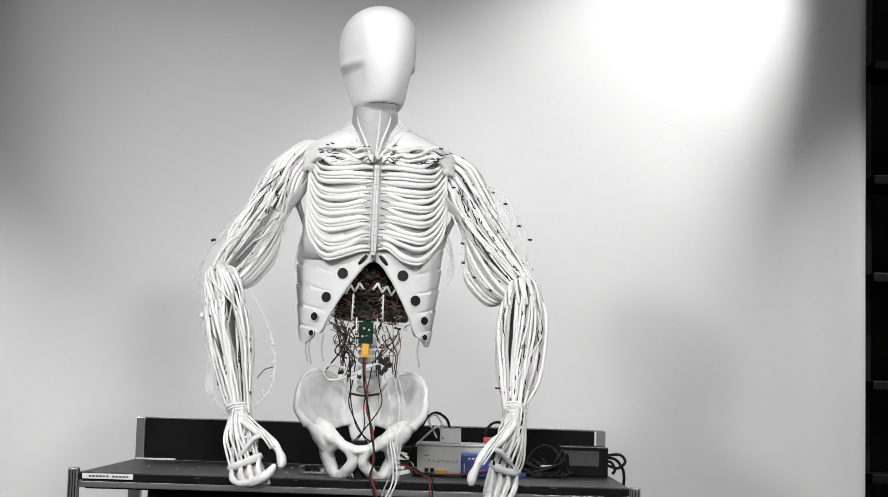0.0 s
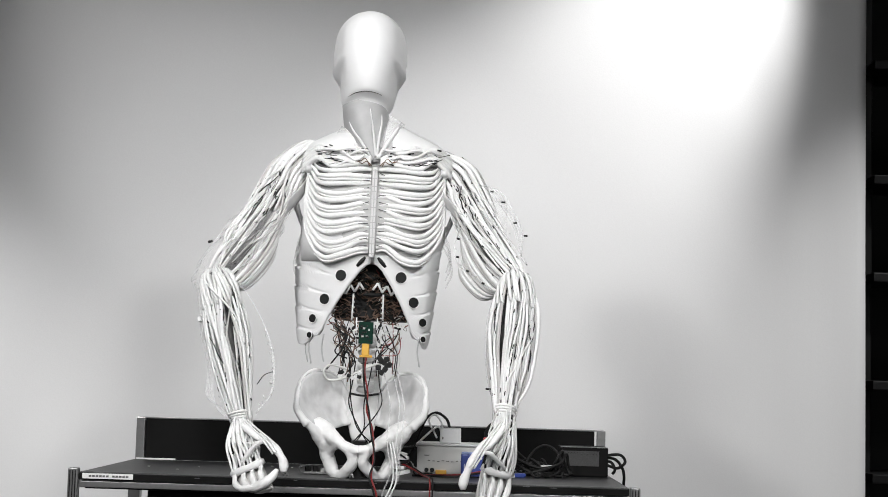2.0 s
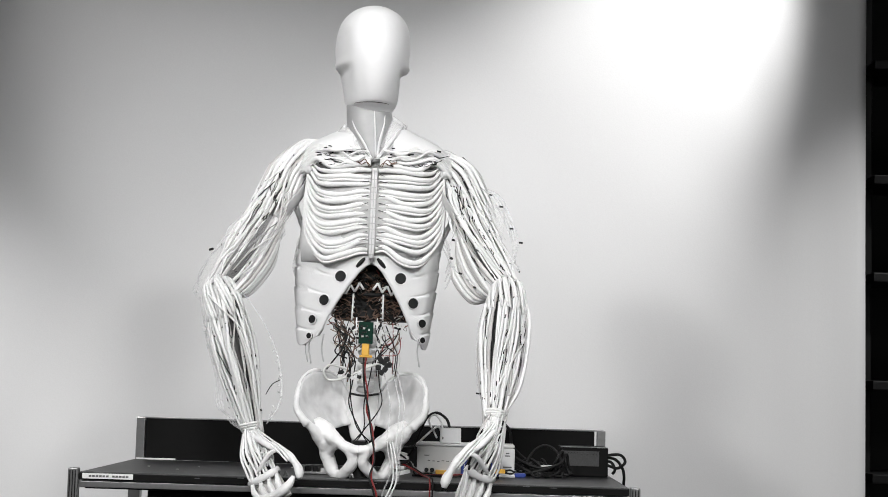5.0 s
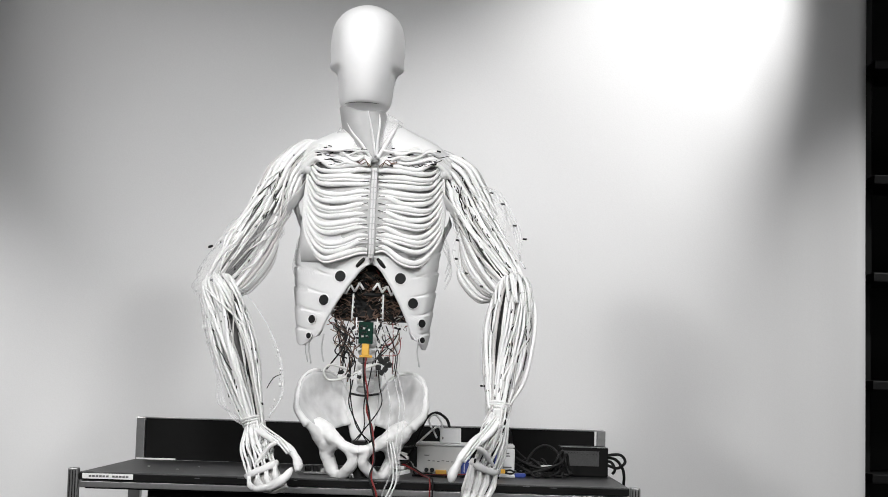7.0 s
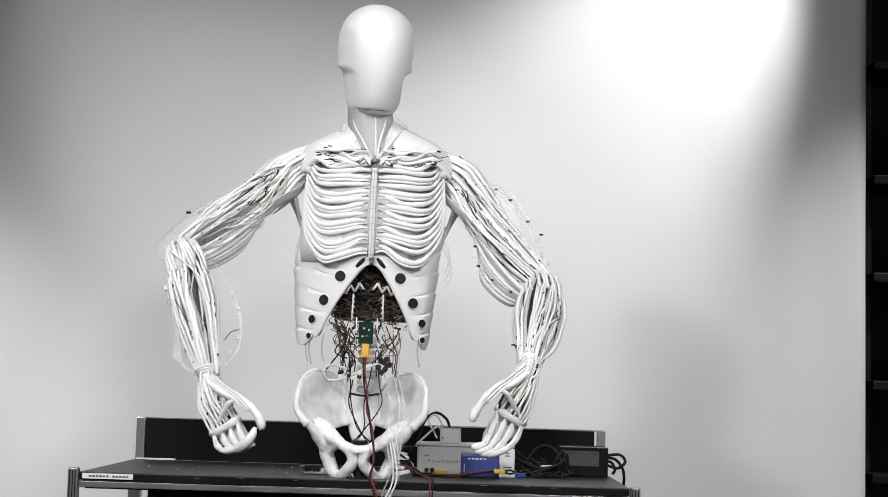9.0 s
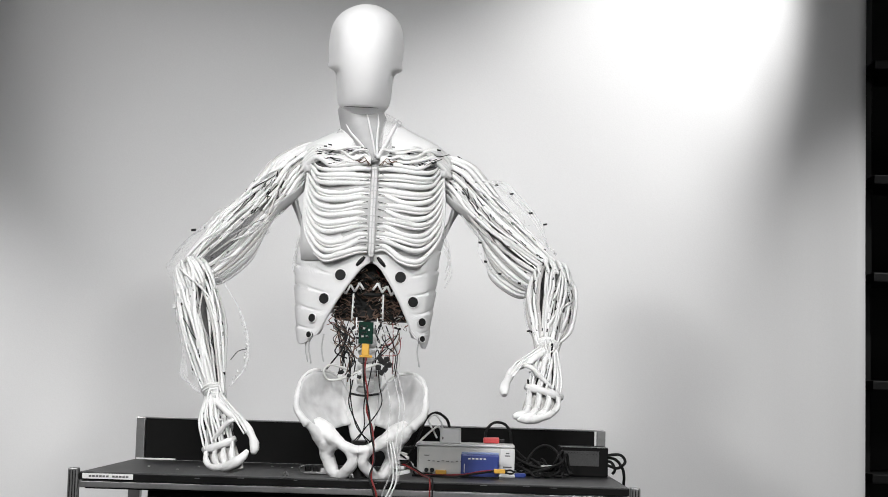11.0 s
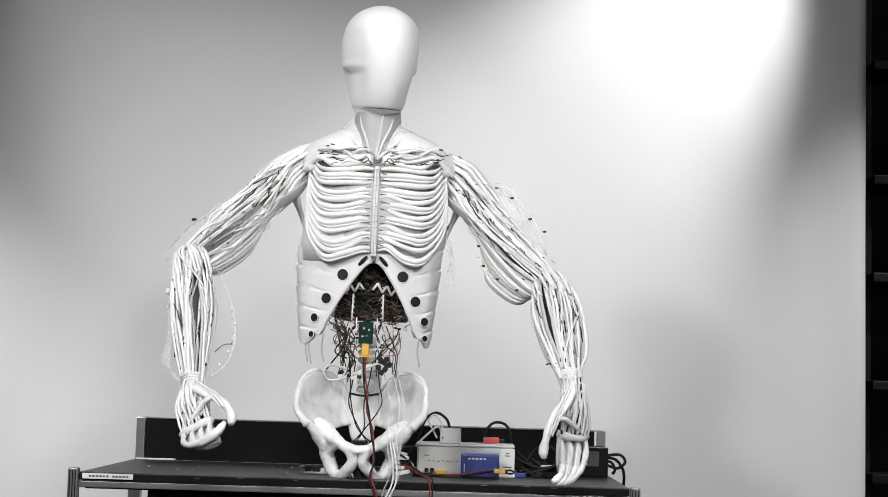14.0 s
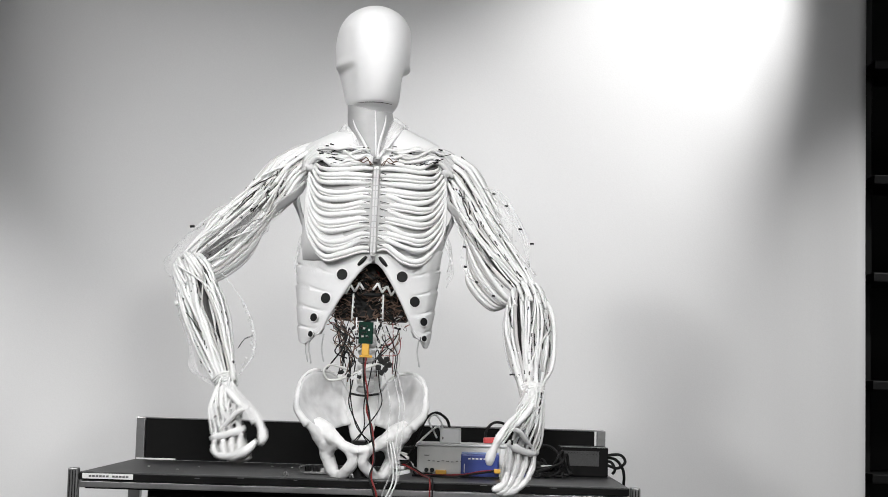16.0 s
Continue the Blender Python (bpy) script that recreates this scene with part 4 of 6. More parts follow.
def arm(sg):
    side = "left" if sg < 0 else "right"
    md = -sg  # towards the body
    # dark core: its colour darkens the gaps between the shoulder cables
    sh = part("shoulder", Build().tube([v(md * 4, 26), v(0, -30)], [20 * K, 22 * K], 12, 2), SHADE_AND_SEAM, robot, "shoulder muscle of white sleeved cables")
    up = 28 if sg < 0 else 8
    for i in range(27):
        a = 2 * math.pi * i / 27 + random.uniform(-0.1, 0.1)
        R = 30 + random.uniform(-4, 4)
        w = random.uniform(0.1, 0.5)
        pts = [v(md * 34 + 12 * math.cos(a), 46 + up + random.uniform(-8, 6), 18 * math.sin(a)), v(md * 14 + (R - 4) * math.cos(a), 27 + up, (R - 3) * math.sin(a)),
               v(md * 2 + (R + 2) * math.cos(a + w * 0.4), -6, (R + 1) * math.sin(a + w * 0.4)), v(md * 5 + (R + 3) * math.cos(a + w * 0.7), -46, R * math.sin(a + w * 0.7)), v(md * 9 + R * math.cos(a + w), -92 + random.uniform(-22, 16), (R - 3) * math.sin(a + w))]
        part("shoulder_cable", Build().tube(pts, [2.4 * K, 3.4 * K, 3.9 * K, 3.6 * K, 2.0 * K], 8, 5), PALE if i % 6 == 2 else SLEEVE, sh)
        if i % 2:
            part("dark_wire", Build().tube([p + v(random.uniform(-3, 3), 0, 1.5) for p in pts[1:4]], random.uniform(0.8, 1.5) * K, 5, 4), RUBBER, sh)
    for i in range(26):
        a = random.uniform(math.pi, 2 * math.pi)
        z = random.uniform(-70, 30)
        part("cable_tie", Build().tube([v(md * 3 + 31 * math.cos(a), z, 30 * math.sin(a)), v(md * 3 + 32 * math.cos(a + 0.2), z - 8, 31 * math.sin(a + 0.2))], random.uniform(0.9, 1.5) * K, 5, 1), BLACK, sh)
    for i in range(4):
        z = 22 - 9 * i
        part("loop", Build().tube([v(md * 16, z + 28, -10), v(sg * 2, z + 40, -6), v(sg * 16, z + 28, 2), v(sg * 24, z, 4)], 1.1 * K, 6, 5), FILM, sh, "clear thin tube loop")

    # core coloured dark as the shade seen between the arm cables
    ua = part("upper_arm", Build().tube([v(md * 2, 0), v(md * 10, -90), v(md * 10, -170), v(0, -258)], [19 * K, 18 * K, 17 * K, 13 * K], 12, 4), SHADE_AND_SEAM, robot, "upper arm of white sleeved cable muscles")
    bow = md * (5 if sg < 0 else 11)
    bundle(ua, 34, 254, (27, 32, 35, 35, 33, 28, 20), 2.9, "arm_cable", "white sleeved cable", 0.9, tail=4, ties=2.2, bow=bow, dark=14)
    bundle(ua, 13, 236, (18, 23, 26, 26, 23, 19, 14), 3.2, "arm_cable", "white sleeved cable", 0.9, ties=0.4, bow=bow)
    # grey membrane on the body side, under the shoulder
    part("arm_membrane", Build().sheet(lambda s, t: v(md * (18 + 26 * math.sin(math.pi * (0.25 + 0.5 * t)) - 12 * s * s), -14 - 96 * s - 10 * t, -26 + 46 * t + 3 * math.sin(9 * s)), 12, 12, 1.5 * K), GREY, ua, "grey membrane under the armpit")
    n, reach = (6, 20) if sg < 0 else (8, 32)
    for i in range(n):
        e = reach * (i + 0.5) / n + random.uniform(-2, 2)
        y = -12 + 5 * i
        pts = [v(md * 30, -56 - 9 * i, y), v(md * (36 + e * 0.9), -124 - 5 * i, y), v(md * (38 + e * 1.3), -192, y), v(md * (34 + e), -250, y), v(md * (24 + e * 0.2), -292 + 5 * i, y + 4)]
        part("slack_cable", Build().tube(pts, [2.4 * K, 3.6 * K, 3.8 * K, 3.6 * K, 2.6 * K], 7, 6), PALE if i % 3 == 1 else SLEEVE, ua, "slack white sleeved cable")
    loose_strands(ua, 13, 250, lambda t: 29 + 3 * math.sin(math.pi * t), shift=lambda t: bow * math.sin(math.pi * min(1, max(0, t))))
    if sg < 0:
        crumple(ua, ((-118, 33, md * 16), (-150, 36, md * 13), (-185, 37, md * 7), (-215, 36, -md * 1), (-246, 35, -md * 4), (-282, 33, -md * 4), (-300, 27, -md * 3)), 3.0, "crumpled milky film round the elbow")
        for i in range(16):
            a = random.uniform(0.9 * math.pi, 2.1 * math.pi)
            z = -random.uniform(120, 230)
            e = random.uniform(-0.5, 0.5)
            part("film_ridge", Build().tube([v(md * 6 + 36 * math.cos(a), z, 31 * math.sin(a)), v(md * 2 + 40 * math.cos(a + e * 0.5), z - 24, 34 * math.sin(a + e * 0.5)), v(37 * math.cos(a + e), z - 52, 32 * math.sin(a + e))], [0.6 * K, random.uniform(1.4, 2.8) * K, 0.6 * K], 6, 4), (FILM, SLEEVE)[i % 2], ua, "ridge of crumpled film")
        part("film_clip", Build().tube([v(sg * 41, -214, -6), v(sg * 46, -220, -6)], 2.2 * K, 6, 1), BLACK, ua)
    else:
        for i in range(4):
            part("clear_hose", Build().tube([v(sg * 20, -44, -14), v(sg * (36 + 6 * i), -66, -10 + 6 * i), v(sg * (42 + 5 * i), -112, 4 * i), v(sg * (40 + 4 * i), -168, 4 * i), v(sg * 28, -226, 0)], 1.3 * K, 6, 5), FILM, ua, "clear thin air hose")
        part("film_flap", Build().sheet(lambda s, t: v(sg * (22 + 24 * math.sin(math.pi * t) * s), -50 - 120 * t, -6 + 8 * s + 3 * math.sin(7 * t)), 6, 16, 1.0 * K), FILM, ua, "clear loose film flap")
        for z, d in ((-62, 38), (-96, 46), (-150, 46), (-186, 50)):
            part("hose_clip", Build().tube([v(sg * d, z, 2), v(sg * (d + 5), z - 4, 2)], 1.7 * K, 6, 1), BLACK, ua)
        bead = [v(md * 40, -118, -10), v(md * 66, -150, -8), v(md * 72, -186, -6), v(md * 58, -222, -4), v(md * 46, -262, -4)]
        line = part("air_hose", Build().tube(bead, 1.1 * K, 6, 6), FILM, ua, "clear beaded air hose")
        for k in range(9):
            p = bead[k // 2].lerp(bead[min(4, k // 2 + 1)], 0.5 * (k % 2))
            part("bead", Build().tube([p, p + v(3, -4)], (1.9 if k % 2 else 1.4) * K, 6, 1), BLACK if k % 2 else FILM, line)

    # again a dark core, shade put into its colour behind the cables
    fa = part("forearm", Build().tube([v(0, 6), v(0, -100), v(0, -246)], [16 * K, 20 * K, 10 * K], 12, 4), SHADE_AND_SEAM, robot, "forearm of white sleeved cable muscles")
    for i in range(16):
        a = math.pi * (0.9 + 1.2 * i / 15) + random.uniform(-0.2, 0.2)
        R = 28 + random.uniform(-3, 3)
        part("elbow_cable", Build().tube([v(12 * math.cos(a), 18 + random.uniform(-6, 6), 12 * math.sin(a) + 6), v((R - 6) * math.cos(a), 4, (R - 6) * math.sin(a)), v(R * math.cos(a + 0.2), -18, R * math.sin(a + 0.2)), v((R + 3) * math.cos(a + 0.45), -56, (R + 2) * math.sin(a + 0.45))],
             [1.6 * K, 2.6 * K, 3.1 * K, 2 * K], 7, 4), SLEEVE, fa)
    bundle(fa, 36, 246, (20, 31, 36, 38, 37, 34, 29, 23, 17), 3.0, "arm_cable", "white sleeved cable", 0.55, lead=10, tail=0, ties=1.0, dark=14)
    bundle(fa, 12, 230, (18, 26, 28, 28, 26, 23, 20, 16), 3.4, "arm_cable", "white sleeved cable", 0.7, lead=4, ties=0.4)
    loose_strands(fa, 9, 240, lambda t: 34 - 15 * max(0, t - 0.35) / 0.65, 4)
    part("wrist_wrap", Build().tube([v((19 - 0.2 * k + random.uniform(-0.6, 0.8)) * math.cos(k * 0.9), -236 - k * 0.6, (18 - 0.2 * k) * math.sin(k * 0.9)) for k in range(30)], [1.8 * K, 2.6 * K, 2.0 * K, 2.6 * K, 1.8 * K], 6, 3), SLEEVE, fa, "white cord wound round the wrist")
    if sg < 0:
        hang = [v(md * 30, -8, -6), v(md * 50, -50, 6), v(md * 66, -110, 10), v(md * 68, -165, 8), v(md * 56, -215, 2), v(md * 26, -246, -4)]
        strand = part("air_hose", Build().tube(hang, [0.9 * K, 1.2 * K, 1.6 * K, 3 * K, 2.6 * K, 1.4 * K], 7, 6), FILM, fa, "clear hanging air hose")
        for k in range(16):
            t = 2 + 2.9 * k / 15
            p = hang[int(t)].lerp(hang[min(5, int(t) + 1)], t % 1) + v(random.uniform(-3, 3), random.uniform(-3, 3), random.uniform(-3, 3))
            part("bead", Build().tube([p, p + v(random.uniform(-1, 1), 5)], random.uniform(1.0, 2.0) * K, 6, 1), FILM if k % 3 else WHITE, strand)
        part("lead_end", Build().tube([v(md * 64, -180, 6), v(md * 50, -184, 0), v(md * 36, -198, -4)], 0.8 * K, 5, 4), RUBBER, fa)
        # crumpled film down the outer side, gathered towards the wrist
        for i in range(4):
            part("film_strip", Build().tube([v(sg * (30 + 2 * i), -10, -6 + 4 * i), v(sg * (38 + i), -80, 3 * i), v(sg * (35 + 2 * i), -150, 3 * i), v(sg * (38 + 4 * i), -196, 2 * i), v(sg * (34 - 3 * i), -226, 2 * i), v(sg * 12, -252, -4)], [1.0 * K, 2.2 * K, 1.8 * K, 1.6 * K, 1.3 * K, 1.0 * K], 6, 6), FILM, fa, "thin film strip")
        for z in (-66, -96):
            boxed("hose_fitting", v(sg * 40, z, 0), (6 * K, 6 * K, 9 * K), 1.5 * K, WHITE if z > -80 else FILM, fa)
    else:
        for i in range(3):
            part("air_hose", Build().tube([v(md * (28 + 2 * i), -26, -6), v(md * (36 + 3 * i), -80, 2 * i), v(md * (34 + 2 * i), -150, 2 * i), v(md * (24 + 2 * i), -205, 0), v(md * 12, -240, -4)], 1.5 * K, 6, 6), FILM if i else SLEEVE, fa, "thin air hose")
        for z in (-70, -150, -208):
            part("hose_clip", Build().tube([v(md * 34, z, -4), v(md * 29, z - 1, -6)], 1.5 * K, 6, 1), BLACK, fa)
        part("outer_cable", Build().tube([v(sg * 26, -6, -8), v(sg * 40, -60, -6), v(sg * 41, -120, -4), v(sg * 34, -190, -4), v(sg * 14, -240, -6)], [2.4 * K, 3.6 * K, 3.8 * K, 3.2 * K, 2 * K], 7, 6), SLEEVE, fa, "slack white sleeved cable")

    # gripper: thumb towards +x on the left arm, -x on the right
    w = -sg
    gr = part("gripper", Build().tube([v(0, 14), v(0, -6), v(0, -20)], [11 * K, 13 * K, 10 * K], 14, 4), BONE, robot, "five-fingered white gripper with thin tendons")
    # palm filling coloured near black for the shade between palm bones
    part("palm", Build().loft([[v(w * dx + h * math.cos(a), z, 4 + d * math.sin(a)) for a in np.linspace(0, 2 * math.pi, 21)[:-1]] for z, h, d, dx in ((-10, 12, 7, 0), (-34, 16, 7, -2), (-60, 21, 7, -3), (-80, 24, 6, -4))]), SHADE_AND_SEAM, gr, "inner palm with shade put into its dark colour")
    for i in range(4):
        x1 = -26 + 14 * i
        part("palm_bone", Build().tube([v(w * (-7 + 4 * i), -8, -6), v(w * (x1 * 0.7), -44, -10), v(w * x1, -77, -6)], [3.6 * K, 3 * K, 4 * K], 8, 4), BONE, gr, "milky palm bone")
    for i in range(8):
        x0, x1 = -12 + 3 * i, -28 + 7 * i + random.uniform(-2, 2)
        f = -12 - 3 * math.sin(math.pi * i / 7)
        part("tendon_cable", Build().tube([v(w * x0, 6, f), v(w * (x0 * 0.6 + x1 * 0.6 + random.uniform(-4, 4)), -30, f - 6), v(w * x1, -58, f - 4), v(w * x1, -79, f)], [2.4 * K, 2.4 * K, 2 * K, 1.6 * K], 7, 4), SLEEVE, gr)
    part("knuckle_bar", Build().tube([v(w * -33, -76, -4), v(w * -15, -80, -12), v(w * 8, -80, -13), v(w * 24, -75, -6)], [4.6 * K, 6.4 * K, 5.4 * K, 6.8 * K, 5 * K], 12, 5), WHITE, gr, "white knuckle bar")
    c = 1.0 if sg < 0 else 0.45
    # grey body behind the fingers, its colour stands for shade between them
    part("finger_backing", Build().loft([[v(w * (dx + h * math.cos(a)), z, 2 + 5 * math.sin(a) - dy) for a in np.linspace(0, 2 * math.pi, 17)[:-1]] for z, h, dx, dy in ((-78, 24, -5, 0), (-100, 24, -4 + 4 * c, 6), (-120, 20, 10 * c, 12), (-131 - 8 * (1 - c), 13, 2 + 17 * c, 17))]), PALE, gr, "inner side of the fingers with shade put into its grey colour")
    for i in range(4):
        x = -27 + 15 * i
        drop = 16 * (1 - c) + 3 * (1.5 - abs(i - 1.5))
        if sg < 0:
            path = [(x, -78, -6), (x - 1, -97, -13), (x * 0.85 + 4, -113 - drop, -20), (x * 0.55 + 16, -122 - drop * 1.2, -26), (x * 0.35 + 31, -122 - drop * 0.6 + i, -29), (x * 0.3 + 43, -115 + 2 * i, -28)]
        else:
            path = [(x, -78, -6), (x - 1, -98, -12), (x * 0.85 + 2, -116 - drop * 0.4, -18), (x * 0.62 + 9, -130 - drop * 0.7, -24), (x * 0.52 + 19, -138 - drop * 0.9, -26), (x * 0.44 + 29, -143 - drop * 0.9, -25)]
        fin = part("finger", Build().tube([v(w * a, z, y) for a, z, y in path], [4.4 * K, 3.8 * K, 5.4 * K, 4.4 * K, 5.8 * K, 5.0 * K, 6.6 * K, 6.2 * K, 3.2 * K], 10, 5), BONE, gr, "milky jointed finger")
        for k in (2, 4):
            a, z, y = path[k]
            part("joint_knob", Build().tube([v(w * (a - 5), z + 1, y - 2), v(w * (a + 5), z - 1, y - 2)], [2.4 * K, 3.6 * K, 2.4 * K], 8, 3), WHITE, fin, "small white joint")
        part("finger_tendon", Build().tube([v(w * (a + 3), z - 1, y - 5) for a, z, y in path[:4]], 1.2 * K, 6, 4), SLEEVE, fin)
    th = part("thumb", Build().tube([v(w * 14, -22, -6), v(w * 32, -40, -18), v(w * 48, -62, -24), v(w * (52 + 6 * c), -86, -26), v(w * (56 + 4 * c), -104, -26), v(w * (55 + c), -117, -26)], [5.6 * K, 5.4 * K, 7.2 * K, 5.4 * K, 7.0 * K, 5.4 * K, 7.6 * K, 7.4 * K, 4 * K], 12, 5), BONE, gr, "milky jointed thumb")
    for i in range(3):
        part("thumb_tendon", Build().tube([v(w * (6 + 4 * i), 2, -14), v(w * (24 + 5 * i), -32, -24), v(w * (38 + 5 * i), -56, -31), v(w * (48 + 4 * i), -82, -31)], 1.6 * K, 6, 4), SLEEVE, th)
    for i in range(26):
        a, e = random.uniform(0.95 * math.pi, 2.05 * math.pi), random.uniform(-0.9, 0.9)
        z = random.uniform(-10, 22)
        q = random.uniform(34, 74)
        part("wrist_wire", Build().tube([v(15 * math.cos(a), z, 13 * math.sin(a)), v((16 + random.uniform(0, 5)) * math.cos(a + e * 0.4), z - q * 0.35, -4 + 17 * math.sin(a + e * 0.4)),
                                         v((19 + random.uniform(-2, 6)) * math.cos(a + e), z - q * 0.7, -5 + 14 * math.sin(a + e)), v(22 * math.cos(a + e * 1.3), z - q, -4 + 9 * math.sin(a + e * 1.3))], random.uniform(0.8, 1.9) * K, 5, 4),
             RUBBER if i % 13 == 3 else (PALE if i % 5 == 1 else SLEEVE), gr)
    for i in range(10):
        x, z = random.uniform(-24, 24), random.uniform(-72, -6)
        part("tendon_clip", Build().tube([v(x, z, -17), v(x + random.uniform(-5, 5), z - random.uniform(3, 7), -18)], random.uniform(1.2, 2.4) * K, 6, 1), (WHITE, WHITE, BLACK)[i % 3], gr)
    part("web_strap", Build().tube([v(w * 2, -2, -12), v(w * 16, -24, -22), v(w * 28, -42, -24), v(w * 42, -58, -25)], [4 * K, 5.4 * K, 5.0 * K, 4 * K], 10, 5), BONE, gr, "milky thumb base")
    part("web_strap", Build().tube([v(w * -14, -70, -14), v(w * 6, -62, -22), v(w * 24, -54, -28), v(w * 44, -54, -28)], [2.6 * K, 4 * K, 4 * K, 3 * K], 8, 4), SLEEVE, gr, "white strap across the palm")
    return sh, ua, fa, gr


shoulder_l, upper_arm_l, forearm_l, gripper_l = arm(-1)
shoulder_r, upper_arm_r, forearm_r, gripper_r = arm(1)


# ---- what moves ----
def motions():
    walk(shoulder_l, [
        (0, pose(-0.1916, 0.0000, 0.6918, -26.1, 30.3, 0.0)),
        (0.5, pose(-0.1916, 0.0000, 0.6918, -26.5, 32.0, -0.0)),
        (1, pose(-0.1916, 0.0000, 0.6918, -25.1, 30.1, 0.0)),
        (1.5, pose(-0.1916, 0.0000, 0.6918, -24.1, 31.9, 0.0)),
        (2, pose(-0.1916, 0.0000, 0.6918, -24.1, 31.3, -0.0)),
        (2.5, pose(-0.1916, 0.0000, 0.6918, -21.1, 29.0, 0.0)),
        (3, pose(-0.1916, 0.0000, 0.6918, -21.1, 29.0, 0.0)),
        (6.7, pose(-0.1916, 0.0000, 0.6918, -21.1, 29.0, 0.0)),
        (7, pose(-0.1916, 0.0000, 0.6918, -22.0, 29.9, 0.0)),
        (7.5, pose(-0.1916, 0.0000, 0.6918, -14.3, 29.7, 0.0)),
        (7.6, pose(-0.1916, 0.0000, 0.6918, -17.4, 32.4, 0.0)),
        (7.7, pose(-0.1916, 0.0000, 0.6918, -19.2, 37.1, -0.0)),
        (8, pose(-0.1916, 0.0000, 0.6918, -21.5, 42.0, 0.0)),
        (8.2, pose(-0.1916, 0.0000, 0.6918, -15.1, 45.0, 0.0)),
        (8.5, pose(-0.1916, 0.0000, 0.6918, -4.1, 47.7, 0.0)),
        (9, pose(-0.1916, 0.0000, 0.6918, -21.7, 46.6, -0.0)),
        (9.2, pose(-0.1916, 0.0000, 0.6918, -7.2, 52.0, 0.0)),
        (9.9, pose(-0.1916, 0.0000, 0.6918, -19.1, 45.8, 0.0)),
        (10.6, pose(-0.1916, 0.0000, 0.6918, -16.5, 45.2, 0.0)),
        (11.3, pose(-0.1916, 0.0000, 0.6918, -18.2, 39.0, 0.0)),
        (11.6, pose(-0.1916, 0.0000, 0.6918, -10.3, 48.2, 0.0)),
        (11.75, pose(-0.1916, 0.0000, 0.6918, -15.2, 43.6, 0.0)),
        (12, pose(-0.1916, 0.0000, 0.6918, -16.0, 42.7, 0.0)),
        (12.2, pose(-0.1916, 0.0000, 0.6918, -17.4, 43.9, 0.0)),
        (12.5, pose(-0.1916, 0.0000, 0.6918, -17.0, 46.3, 0.0)),
        (12.7, pose(-0.1916, 0.0000, 0.6918, -17.7, 46.5, 0.0)),
        (13, pose(-0.1916, 0.0000, 0.6918, -16.0, 46.1, 0.0)),
        (13.25, pose(-0.1916, 0.0000, 0.6918, -15.7, 45.6, 0.0)),
        (13.5, pose(-0.1916, 0.0000, 0.6918, -17.0, 44.6, 0.0)),
        (13.8, pose(-0.1916, 0.0000, 0.6918, -15.1, 45.0, 0.0)),
        (14, pose(-0.1916, 0.0000, 0.6918, -23.1, 43.0, 0.0)),
        (14.2, pose(-0.1916, 0.0000, 0.6918, -21.5, 42.0, 0.0)),
        (14.5, pose(-0.1916, 0.0000, 0.6918, -21.3, 40.1, 0.0)),
        (14.7, pose(-0.1916, 0.0000, 0.6918, -20.6, 40.6, 0.0)),
        (15, pose(-0.1916, 0.0000, 0.6918, -20.0, 40.5, 0.0)),
        (15.5, pose(-0.1916, 0.0000, 0.6918, -18.0, 41.7, 0.0)),
        (15.8, pose(-0.1916, 0.0000, 0.6918, -12.4, 44.7, 0.0)),
        (16, pose(-0.1916, 0.0000, 0.6918, -18.4, 42.4, 0.0)),
    ])
